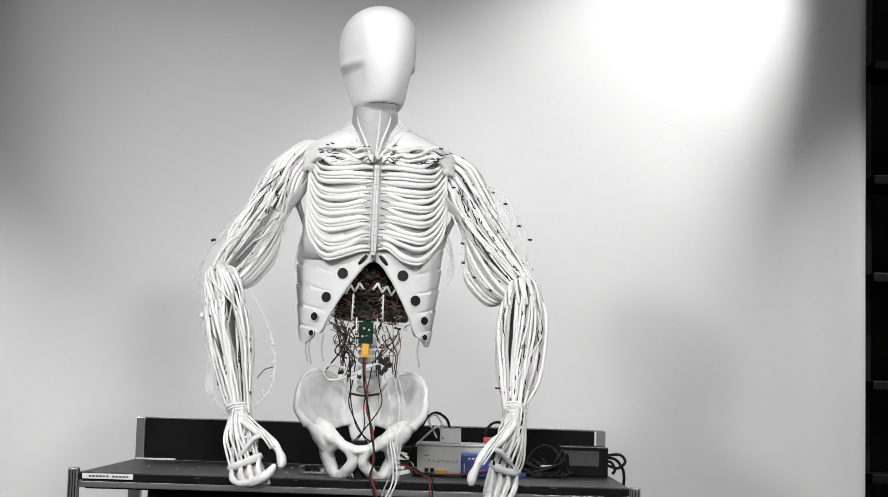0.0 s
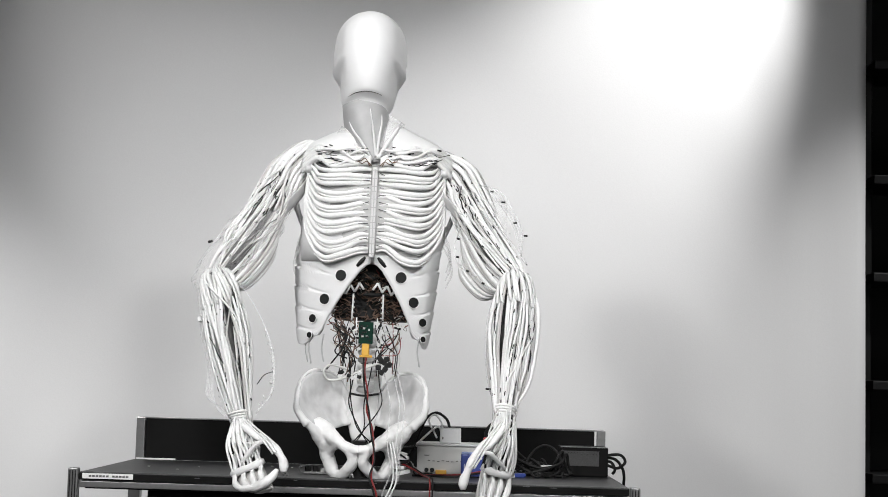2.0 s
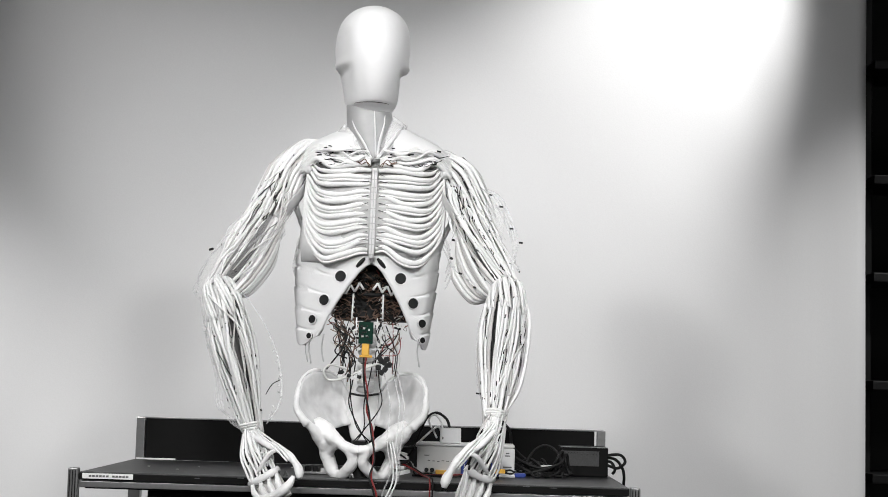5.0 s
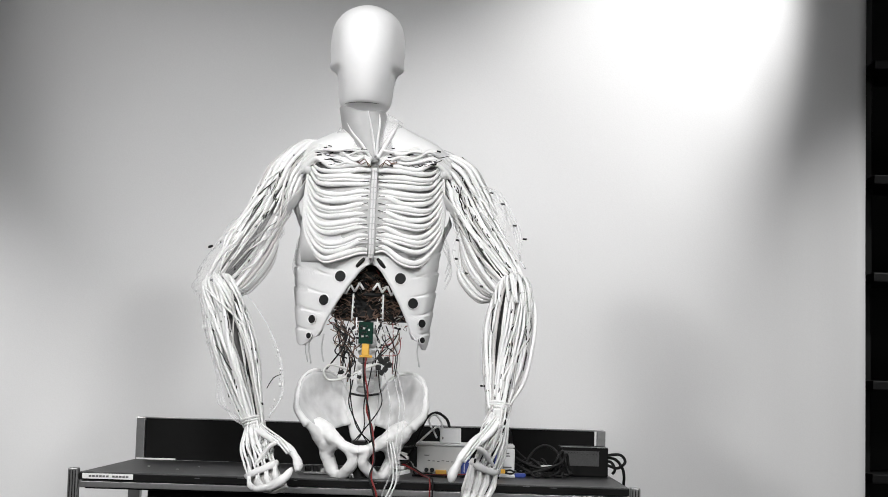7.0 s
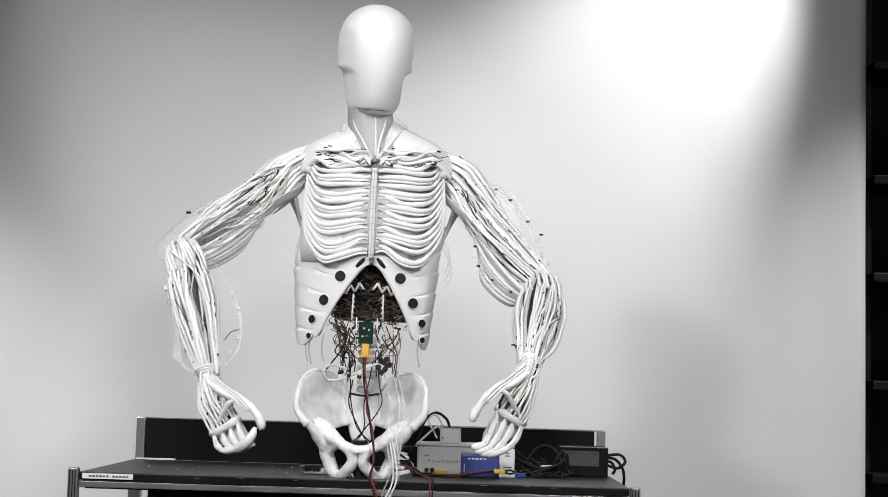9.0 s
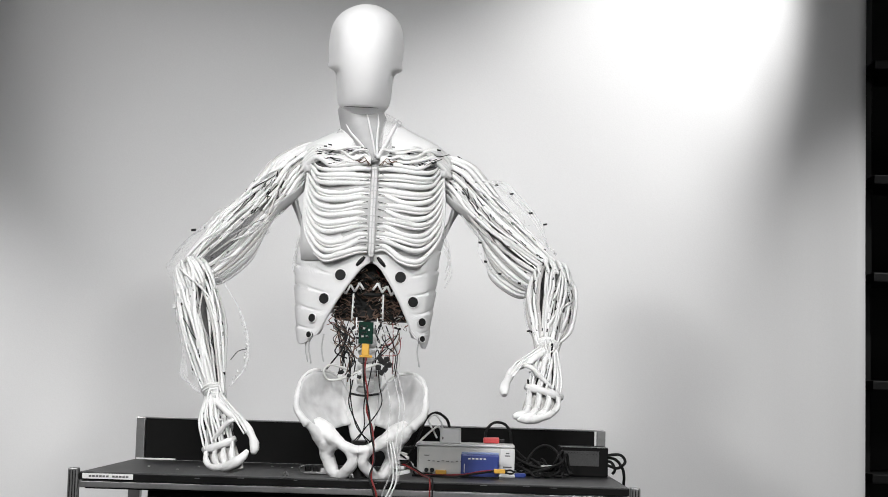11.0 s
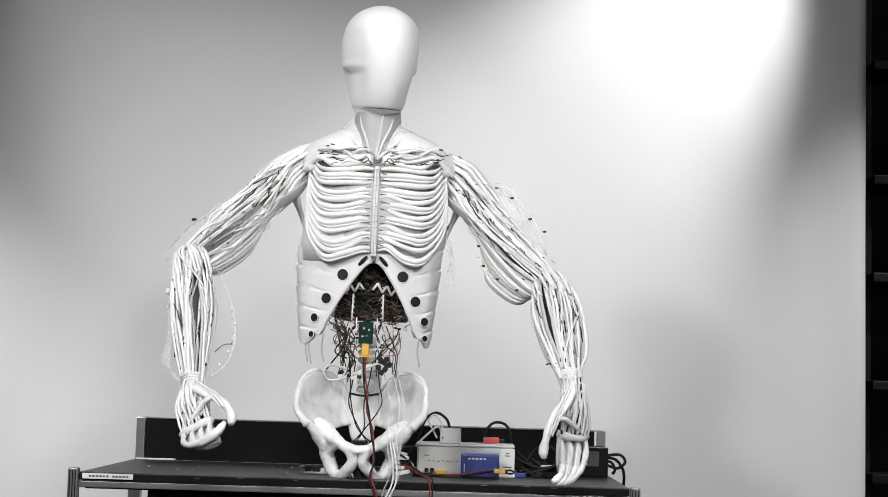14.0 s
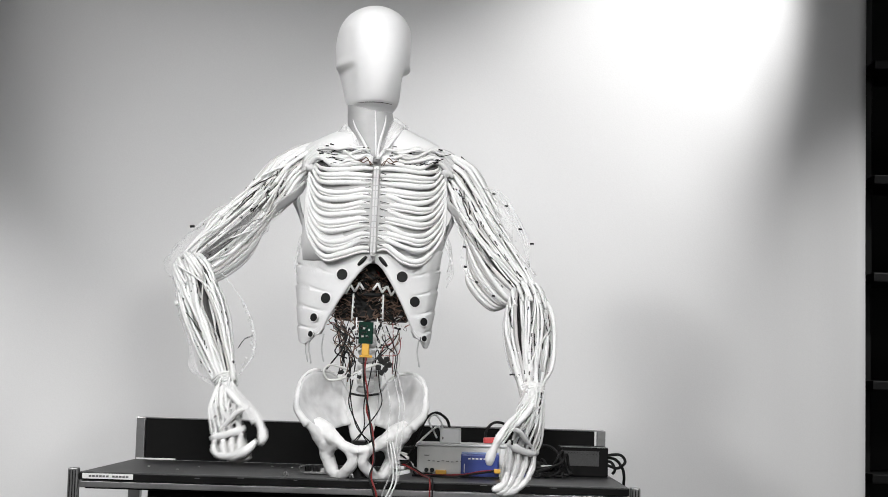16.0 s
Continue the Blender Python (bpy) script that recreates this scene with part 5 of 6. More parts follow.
    walk(upper_arm_l, [
        (0, pose(-0.1916, 0.0000, 0.6918, -34.1, 24.5, 0.0)),
        (0.5, pose(-0.1916, 0.0000, 0.6918, -34.6, 26.9, 0.0)),
        (1, pose(-0.1916, 0.0000, 0.6918, -32.8, 24.3, 0.0)),
        (1.5, pose(-0.1916, 0.0000, 0.6918, -31.6, 26.9, 0.0)),
        (2, pose(-0.1916, 0.0000, 0.6918, -31.5, 26.0, 0.0)),
        (2.5, pose(-0.1916, 0.0000, 0.6918, -26.4, 24.6, 0.0)),
        (3, pose(-0.1916, 0.0000, 0.6918, -26.4, 24.6, 0.0)),
        (6.7, pose(-0.1916, 0.0000, 0.6918, -26.4, 24.6, 0.0)),
        (7, pose(-0.1916, 0.0000, 0.6918, -28.0, 25.3, 0.0)),
        (7.5, pose(-0.1916, 0.0000, 0.6918, -18.3, 24.8, 0.0)),
        (7.6, pose(-0.1916, 0.0000, 0.6918, -22.8, 28.1, 0.0)),
        (7.7, pose(-0.1916, 0.0000, 0.6918, -25.4, 34.2, 0.0)),
        (8, pose(-0.1916, 0.0000, 0.6918, -30.3, 39.5, 0.0)),
        (8.2, pose(-0.1916, 0.0000, 0.6918, -24.8, 42.6, 0.0)),
        (8.5, pose(-0.1916, 0.0000, 0.6918, -18.5, 44.8, 0.0)),
        (9, pose(-0.1916, 0.0000, 0.6918, -32.2, 45.0, 0.0)),
        (9.2, pose(-0.1916, 0.0000, 0.6918, -20.5, 51.1, 0.0)),
        (9.9, pose(-0.1916, 0.0000, 0.6918, -29.1, 43.8, 0.0)),
        (10.6, pose(-0.1916, 0.0000, 0.6918, -26.3, 43.0, 0.0)),
        (11.3, pose(-0.1916, 0.0000, 0.6918, -27.4, 34.5, 0.0)),
        (11.6, pose(-0.1916, 0.0000, 0.6918, -21.2, 46.5, 0.0)),
        (11.75, pose(-0.1916, 0.0000, 0.6918, -24.7, 40.7, 0.0)),
        (12, pose(-0.1916, 0.0000, 0.6918, -25.4, 39.5, 0.0)),
        (12.2, pose(-0.1916, 0.0000, 0.6918, -27.1, 41.2, 0.0)),
        (12.5, pose(-0.1916, 0.0000, 0.6918, -27.0, 44.5, 0.0)),
        (12.7, pose(-0.1916, 0.0000, 0.6918, -27.7, 44.7, 0.0)),
        (13, pose(-0.1916, 0.0000, 0.6918, -25.9, 44.2, 0.0)),
        (13.25, pose(-0.1916, 0.0000, 0.6918, -25.6, 43.4, 0.0)),
        (13.5, pose(-0.1916, 0.0000, 0.6918, -26.7, 42.1, 0.0)),
        (13.8, pose(-0.1916, 0.0000, 0.6918, -24.8, 42.6, 0.0)),
        (14, pose(-0.1916, 0.0000, 0.6918, -33.4, 39.9, 0.0)),
        (14.2, pose(-0.1916, 0.0000, 0.6918, -31.5, 38.6, 0.0)),
        (14.5, pose(-0.1916, 0.0000, 0.6918, -31.1, 36.0, 0.0)),
        (14.7, pose(-0.1916, 0.0000, 0.6918, -30.3, 36.7, 0.0)),
        (15, pose(-0.1916, 0.0000, 0.6918, -29.6, 36.5, 0.0)),
        (15.5, pose(-0.1916, 0.0000, 0.6918, -27.5, 38.2, 0.0)),
        (15.8, pose(-0.1916, 0.0000, 0.6918, -22.2, 42.1, 0.0)),
        (16, pose(-0.1916, 0.0000, 0.6918, -28.0, 39.2, 0.0)),
    ])
    walk(forearm_l, [
        (0, pose(-0.3102, -0.1933, 0.4318, -20.8, -13.9, 0.0)),
        (0.5, pose(-0.3200, -0.1960, 0.4386, -19.5, -10.1, 0.0)),
        (1, pose(-0.3110, -0.1867, 0.4274, -17.9, -14.0, 0.0)),
        (1.5, pose(-0.3243, -0.1809, 0.4297, -12.4, -9.9, 0.0)),
        (2, pose(-0.3206, -0.1803, 0.4274, -13.5, -14.7, 0.0)),
        (2.5, pose(-0.3201, -0.1533, 0.4108, -8.5, -17.5, 0.0)),
        (3, pose(-0.3201, -0.1533, 0.4108, -0.1, -16.2, 0.0)),
        (6.7, pose(-0.3201, -0.1533, 0.4108, -5.1, -16.9, 0.0)),
        (7, pose(-0.3216, -0.1620, 0.4163, -8.3, -18.7, 0.0)),
        (7.5, pose(-0.3288, -0.1085, 0.3944, -22.6, -29.4, 0.0)),
        (7.6, pose(-0.3414, -0.1336, 0.4111, -28.8, -28.1, 0.0)),
        (7.7, pose(-0.3668, -0.1478, 0.4339, -38.5, -25.2, 0.0)),
        (8, pose(-0.3812, -0.1743, 0.4622, -33.5, -17.0, 0.0)),
        (8.2, pose(-0.4036, -0.1446, 0.4611, -32.4, -26.1, 0.0)),
        (8.5, pose(-0.4220, -0.1097, 0.4595, -39.9, -34.1, 0.0)),
        (9, pose(-0.3979, -0.1839, 0.4853, -26.6, -19.4, 0.0)),
        (9.2, pose(-0.4431, -0.1210, 0.4889, -24.8, -5.6, 0.0)),
        (9.9, pose(-0.4002, -0.1680, 0.4742, -31.8, -11.4, 0.0)),
        (10.6, pose(-0.4023, -0.1530, 0.4655, -29.0, -16.5, 0.0)),
        (11.3, pose(-0.3653, -0.1586, 0.4394, -27.5, -18.5, 0.0)),
        (11.6, pose(-0.4250, -0.1248, 0.4705, -29.6, -7.3, 0.0)),
        (11.75, pose(-0.3958, -0.1443, 0.4541, -33.4, -20.1, 0.0)),
        (12, pose(-0.3900, -0.1481, 0.4515, -22.6, -34.2, 0.0)),
        (12.2, pose(-0.3939, -0.1570, 0.4605, -29.3, -19.8, 0.0)),
        (12.5, pose(-0.4071, -0.1565, 0.4724, -27.8, -15.3, 0.0)),
        (12.7, pose(-0.4064, -0.1604, 0.4747, -37.4, -23.9, 0.0)),
        (13, pose(-0.4079, -0.1506, 0.4692, -34.0, -15.5, 0.0)),
        (13.25, pose(-0.4055, -0.1488, 0.4657, -23.9, -6.0, 0.0)),
        (13.5, pose(-0.3980, -0.1551, 0.4631, -17.7, 7.0, 0.0)),
        (13.8, pose(-0.4036, -0.1446, 0.4611, -40.1, -23.3, 0.0)),
        (14, pose(-0.3765, -0.1899, 0.4710, -29.9, -9.5, 0.0)),
        (14.2, pose(-0.3752, -0.1803, 0.4620, -26.5, -10.8, 0.0)),
        (14.5, pose(-0.3652, -0.1781, 0.4528, -27.3, -14.0, 0.0)),
        (14.7, pose(-0.3696, -0.1739, 0.4529, -32.0, -16.3, 0.0)),
        (15, pose(-0.3701, -0.1703, 0.4507, -34.2, -19.8, 0.0)),
        (15.5, pose(-0.3807, -0.1592, 0.4511, -35.2, -18.5, 0.0)),
        (15.8, pose(-0.4057, -0.1303, 0.4547, -34.5, -37.9, 0.0)),
        (16, pose(-0.3842, -0.1618, 0.4556, -29.1, -24.5, 0.0)),
    ])
    walk(gripper_l, [
        (0, pose(-0.2348, -0.3120, 0.1278, -23.7, -21.9, -7.9)),
        (0.5, pose(-0.2645, -0.3078, 0.1277, -16.3, -13.3, -12.7)),
        (1, pose(-0.2339, -0.2894, 0.1180, -21.6, -23.4, -9.8)),
        (1.5, pose(-0.2681, -0.2529, 0.1074, -21.5, -15.4, -9.1)),
        (2, pose(-0.2379, -0.2583, 0.1123, -24.4, -23.2, -7.3)),
        (2.5, pose(-0.2206, -0.2027, 0.0947, -25.2, -27.5, -6.2)),
        (3, pose(-0.2269, -0.1541, 0.0890, -19.1, -29.1, -8.6)),
        (6.7, pose(-0.2230, -0.1830, 0.0916, -19.1, -29.2, -8.6)),
        (7, pose(-0.2152, -0.2105, 0.1024, -29.7, -24.5, -4.7)),
        (7.5, pose(-0.1771, -0.2372, 0.1249, -36.6, -17.0, 1.2)),
        (7.6, pose(-0.2032, -0.2949, 0.1521, -37.2, -13.6, 0.8)),
        (7.7, pose(-0.2553, -0.3563, 0.1966, -40.4, -21.9, 1.3)),
        (8, pose(-0.2997, -0.3590, 0.1948, -28.0, -5.6, -1.0)),
        (8.2, pose(-0.2792, -0.3242, 0.2072, -32.6, -30.6, -3.9)),
        (8.5, pose(-0.2778, -0.3244, 0.2466, -23.9, -39.4, -8.5)),
        (9, pose(-0.2984, -0.3341, 0.2029, -3.7, -31.0, -15.6)),
        (9.2, pose(-0.4135, -0.2618, 0.1863, -29.7, -30.1, -4.5)),
        (9.9, pose(-0.3437, -0.3447, 0.1952, -31.8, -19.4, -3.6)),
        (10.6, pose(-0.3190, -0.3156, 0.1847, -23.8, -18.6, -8.2)),
        (11.3, pose(-0.2711, -0.3134, 0.1576, -15.6, -23.6, -12.1)),
        (11.6, pose(-0.3878, -0.2902, 0.1816, -14.8, -37.2, -10.0)),
        (11.75, pose(-0.2998, -0.3286, 0.1913, -18.2, -45.7, -11.6)),
        (12, pose(-0.2161, -0.2769, 0.1958, -11.3, -43.8, -14.4)),
        (12.2, pose(-0.2949, -0.3208, 0.1857, -19.7, -23.6, -10.4)),
        (12.5, pose(-0.3289, -0.3127, 0.1865, -27.5, -22.7, 0.4)),
        (12.7, pose(-0.2986, -0.3639, 0.2315, -7.4, -40.4, -15.0)),
        (13, pose(-0.3337, -0.3378, 0.2014, -17.3, -37.9, -10.2)),
        (13.25, pose(-0.3735, -0.2846, 0.1611, -29.3, -31.9, -7.8)),
        (13.5, pose(-0.4371, -0.2570, 0.1463, -37.2, -23.3, -5.5)),
        (13.8, pose(-0.3024, -0.3603, 0.2257, -31.7, -35.9, -7.5)),
        (14, pose(-0.3283, -0.3567, 0.1844, -34.1, -27.0, -6.5)),
        (14.2, pose(-0.3191, -0.3297, 0.1674, -28.3, -12.5, -9.6)),
        (14.5, pose(-0.2931, -0.3318, 0.1638, -19.2, -17.8, -15.0)),
        (14.7, pose(-0.2897, -0.3516, 0.1803, -33.1, -11.3, -6.6)),
        (15, pose(-0.2764, -0.3588, 0.1900, -32.3, -15.3, -3.5)),
        (15.5, pose(-0.2937, -0.3524, 0.1916, -19.8, -16.2, -12.4)),
        (15.8, pose(-0.2359, -0.3199, 0.2369, -10.5, -47.6, -16.6)),
        (16, pose(-0.2630, -0.3249, 0.1893, -19.1, -16.9, -11.9)),
    ])
    walk(shoulder_r, [
        (0, pose(0.1882, 0.0000, 0.6890, -22.4, -34.7, 0.0)),
        (0.5, pose(0.1882, 0.0000, 0.6890, -23.0, -35.1, 0.0)),
        (1, pose(0.1882, 0.0000, 0.6890, -24.1, -33.8, 0.0)),
        (1.5, pose(0.1882, 0.0000, 0.6890, -25.4, -32.7, 0.0)),
        (2, pose(0.1882, 0.0000, 0.6890, -27.0, -33.6, 0.0)),
        (2.5, pose(0.1882, 0.0000, 0.6890, -25.0, -31.6, 0.0)),
        (3, pose(0.1882, 0.0000, 0.6890, -25.0, -31.6, 0.0)),
        (6.7, pose(0.1882, 0.0000, 0.6890, -25.0, -31.6, 0.0)),
        (7, pose(0.1882, 0.0000, 0.6890, -25.0, -33.5, 0.0)),
        (7.2, pose(0.1882, 0.0000, 0.6890, -19.2, -31.4, 0.0)),
        (7.5, pose(0.1882, 0.0000, 0.6890, -14.1, -29.4, 0.0)),
        (8, pose(0.1882, 0.0000, 0.6890, -11.9, -36.3, 0.0)),
        (8.5, pose(0.1882, 0.0000, 0.6890, -8.6, -37.9, -0.0)),
        (9, pose(0.1882, 0.0000, 0.6890, -15.0, -41.8, 0.0)),
        (9.2, pose(0.1882, 0.0000, 0.6890, -16.6, -42.2, -0.0)),
        (9.9, pose(0.1882, 0.0000, 0.6890, -15.5, -44.0, -0.0)),
        (10.6, pose(0.1882, 0.0000, 0.6890, -15.7, -45.2, 0.0)),
        (11.3, pose(0.1882, 0.0000, 0.6890, -18.5, -46.0, 0.0)),
        (11.6, pose(0.1882, 0.0000, 0.6890, -14.8, -46.8, 0.0)),
        (11.85, pose(0.1882, 0.0000, 0.6890, -19.5, -43.0, 0.0)),
        (12, pose(0.1882, 0.0000, 0.6890, -17.2, -45.6, 0.0)),
        (12.2, pose(0.1882, 0.0000, 0.6890, -14.1, -45.9, 0.0)),
        (12.5, pose(0.1882, 0.0000, 0.6890, -17.2, -46.8, 0.0)),
        (12.7, pose(0.1882, 0.0000, 0.6890, -15.7, -45.2, 0.0)),
        (12.85, pose(0.1882, 0.0000, 0.6890, -15.4, -45.3, 0.0)),
        (13, pose(0.1882, 0.0000, 0.6890, -14.7, -45.6, 0.0)),
        (13.5, pose(0.1882, 0.0000, 0.6890, -12.9, -44.5, 0.0)),
        (13.75, pose(0.1882, 0.0000, 0.6890, -12.8, -44.1, 0.0)),
        (14, pose(0.1882, 0.0000, 0.6890, -13.8, -43.6, 0.0)),
        (14.5, pose(0.1882, 0.0000, 0.6890, -17.2, -46.8, 0.0)),
        (15, pose(0.1882, 0.0000, 0.6890, -12.9, -38.8, 0.0)),
        (15.5, pose(0.1882, 0.0000, 0.6890, -12.6, -40.3, 0.0)),
        (15.8, pose(0.1882, 0.0000, 0.6890, -11.9, -36.3, 0.0)),
        (16, pose(0.1882, 0.0000, 0.6890, -16.9, -36.2, 0.0)),
    ])
    walk(upper_arm_r, [
        (0, pose(0.1882, 0.0000, 0.6890, -29.5, -30.8, 0.0)),
        (0.5, pose(0.1882, 0.0000, 0.6890, -30.3, -31.3, 0.0)),
        (1, pose(0.1882, 0.0000, 0.6890, -31.7, -29.5, 0.0)),
        (1.5, pose(0.1882, 0.0000, 0.6890, -33.3, -27.8, 0.0)),
        (2, pose(0.1882, 0.0000, 0.6890, -35.4, -29.0, 0.0)),
        (2.5, pose(0.1882, 0.0000, 0.6890, -33.8, -24.5, 0.0)),
        (3, pose(0.1882, 0.0000, 0.6890, -33.8, -24.5, 0.0)),
        (6.7, pose(0.1882, 0.0000, 0.6890, -33.8, -24.5, 0.0)),
        (7, pose(0.1882, 0.0000, 0.6890, -33.7, -27.7, 0.0)),
        (7.2, pose(0.1882, 0.0000, 0.6890, -26.3, -25.0, 0.0)),
        (7.5, pose(0.1882, 0.0000, 0.6890, -20.2, -22.3, 0.0)),
        (8, pose(0.1882, 0.0000, 0.6890, -19.0, -31.3, 0.0)),
        (8.5, pose(0.1882, 0.0000, 0.6890, -15.8, -33.4, 0.0)),
        (9, pose(0.1882, 0.0000, 0.6890, -23.1, -38.6, 0.0)),
        (9.2, pose(0.1882, 0.0000, 0.6890, -25.0, -39.1, 0.0)),
        (9.9, pose(0.1882, 0.0000, 0.6890, -24.0, -41.7, 0.0)),
        (10.6, pose(0.1882, 0.0000, 0.6890, -24.3, -43.2, 0.0)),
        (11.3, pose(0.1882, 0.0000, 0.6890, -27.7, -44.4, 0.0)),
        (11.6, pose(0.1882, 0.0000, 0.6890, -23.5, -45.4, 0.0)),
        (11.85, pose(0.1882, 0.0000, 0.6890, -28.5, -40.2, 0.0)),
        (12, pose(0.1882, 0.0000, 0.6890, -26.0, -43.8, 0.0)),
        (12.2, pose(0.1882, 0.0000, 0.6890, -22.6, -44.2, 0.0)),
        (12.5, pose(0.1882, 0.0000, 0.6890, -26.2, -45.4, 0.0)),
        (12.7, pose(0.1882, 0.0000, 0.6890, -24.3, -43.2, 0.0)),
        (12.85, pose(0.1882, 0.0000, 0.6890, -23.9, -43.4, 0.0)),
        (13, pose(0.1882, 0.0000, 0.6890, -23.3, -43.8, 0.0)),
        (13.5, pose(0.1882, 0.0000, 0.6890, -21.1, -42.4, 0.0)),
        (13.75, pose(0.1882, 0.0000, 0.6890, -21.0, -41.8, 0.0)),
        (14, pose(0.1882, 0.0000, 0.6890, -22.0, -41.1, 0.0)),
        (14.5, pose(0.1882, 0.0000, 0.6890, -26.2, -45.4, 0.0)),
        (15, pose(0.1882, 0.0000, 0.6890, -20.4, -34.6, 0.0)),
        (15.5, pose(0.1882, 0.0000, 0.6890, -20.3, -36.6, 0.0)),
        (15.8, pose(0.1882, 0.0000, 0.6890, -19.0, -31.3, 0.0)),
        (16, pose(0.1882, 0.0000, 0.6890, -24.8, -31.0, 0.0)),
    ])
    walk(forearm_r, [
        (0, pose(0.3419, -0.1697, 0.4309, -33.6, 3.5, 0.0)),
        (0.5, pose(0.3428, -0.1740, 0.4344, -31.5, 2.8, 0.0)),
        (1, pose(0.3328, -0.1812, 0.4335, -29.9, 5.5, 0.0)),
        (1.5, pose(0.3227, -0.1892, 0.4338, -29.8, 3.6, 0.0)),
        (2, pose(0.3244, -0.1998, 0.4429, -27.7, 3.8, 0.0)),
        (2.5, pose(0.3070, -0.1919, 0.4282, -28.7, 5.3, 0.0)),
        (3, pose(0.3070, -0.1919, 0.4282, -28.9, 4.4, 0.0)),
        (6.7, pose(0.3070, -0.1919, 0.4282, -29.8, 4.5, 0.0)),
        (7, pose(0.3214, -0.1915, 0.4348, -32.3, 6.3, 0.0)),
        (7.2, pose(0.3191, -0.1530, 0.4088, -48.7, 11.1, 0.0)),
        (7.5, pose(0.3109, -0.1189, 0.3892, -57.5, 18.1, 0.0)),
        (8, pose(0.3575, -0.1122, 0.4102, -53.3, 8.0, 0.0)),
        (8.5, pose(0.3708, -0.0937, 0.4118, -56.5, 2.2, 0.0)),
        (9, pose(0.3862, -0.1353, 0.4410, -54.9, 11.6, 0.0)),
        (9.2, pose(0.3855, -0.1460, 0.4465, -55.9, 7.8, 0.0)),
        (9.9, pose(0.3978, -0.1402, 0.4536, -56.4, 8.3, 0.0)),
        (10.6, pose(0.4037, -0.1418, 0.4599, -55.4, 6.4, 0.0)),
        (11.3, pose(0.4022, -0.1602, 0.4708, -57.6, 7.0, 0.0)),
        (11.6, pose(0.4136, -0.1373, 0.4668, -53.8, -8.5, 0.0)),
        (11.85, pose(0.3841, -0.1646, 0.4575, -55.4, 8.6, 0.0)),
        (12, pose(0.4029, -0.1514, 0.4654, -49.8, -1.8, 0.0)),
        (12.2, pose(0.4104, -0.1325, 0.4608, -50.5, -10.5, 0.0)),
        (12.5, pose(0.4087, -0.1521, 0.4717, -49.7, -3.2, 0.0)),
        (12.7, pose(0.4037, -0.1418, 0.4599, -51.7, 3.9, 0.0)),
        (12.85, pose(0.4050, -0.1400, 0.4601, -48.0, -2.2, 0.0)),
        (13, pose(0.4077, -0.1363, 0.4604, -48.7, -8.6, 0.0)),
        (13.5, pose(0.4051, -0.1243, 0.4512, -53.0, -19.3, 0.0)),
        (13.75, pose(0.4027, -0.1235, 0.4487, -46.7, -7.8, 0.0)),
        (14, pose(0.3987, -0.1292, 0.4481, -47.6, -10.2, 0.0)),
        (14.5, pose(0.4087, -0.1521, 0.4717, -50.5, -17.6, 0.0)),
        (15, pose(0.3716, -0.1204, 0.4228, -47.3, -2.1, 0.0)),
        (15.5, pose(0.3813, -0.1197, 0.4293, -48.8, 3.2, 0.0)),
        (15.8, pose(0.3575, -0.1122, 0.4102, -50.7, 5.1, 0.0)),
        (16, pose(0.3495, -0.1445, 0.4204, -47.7, -2.2, 0.0)),
    ])
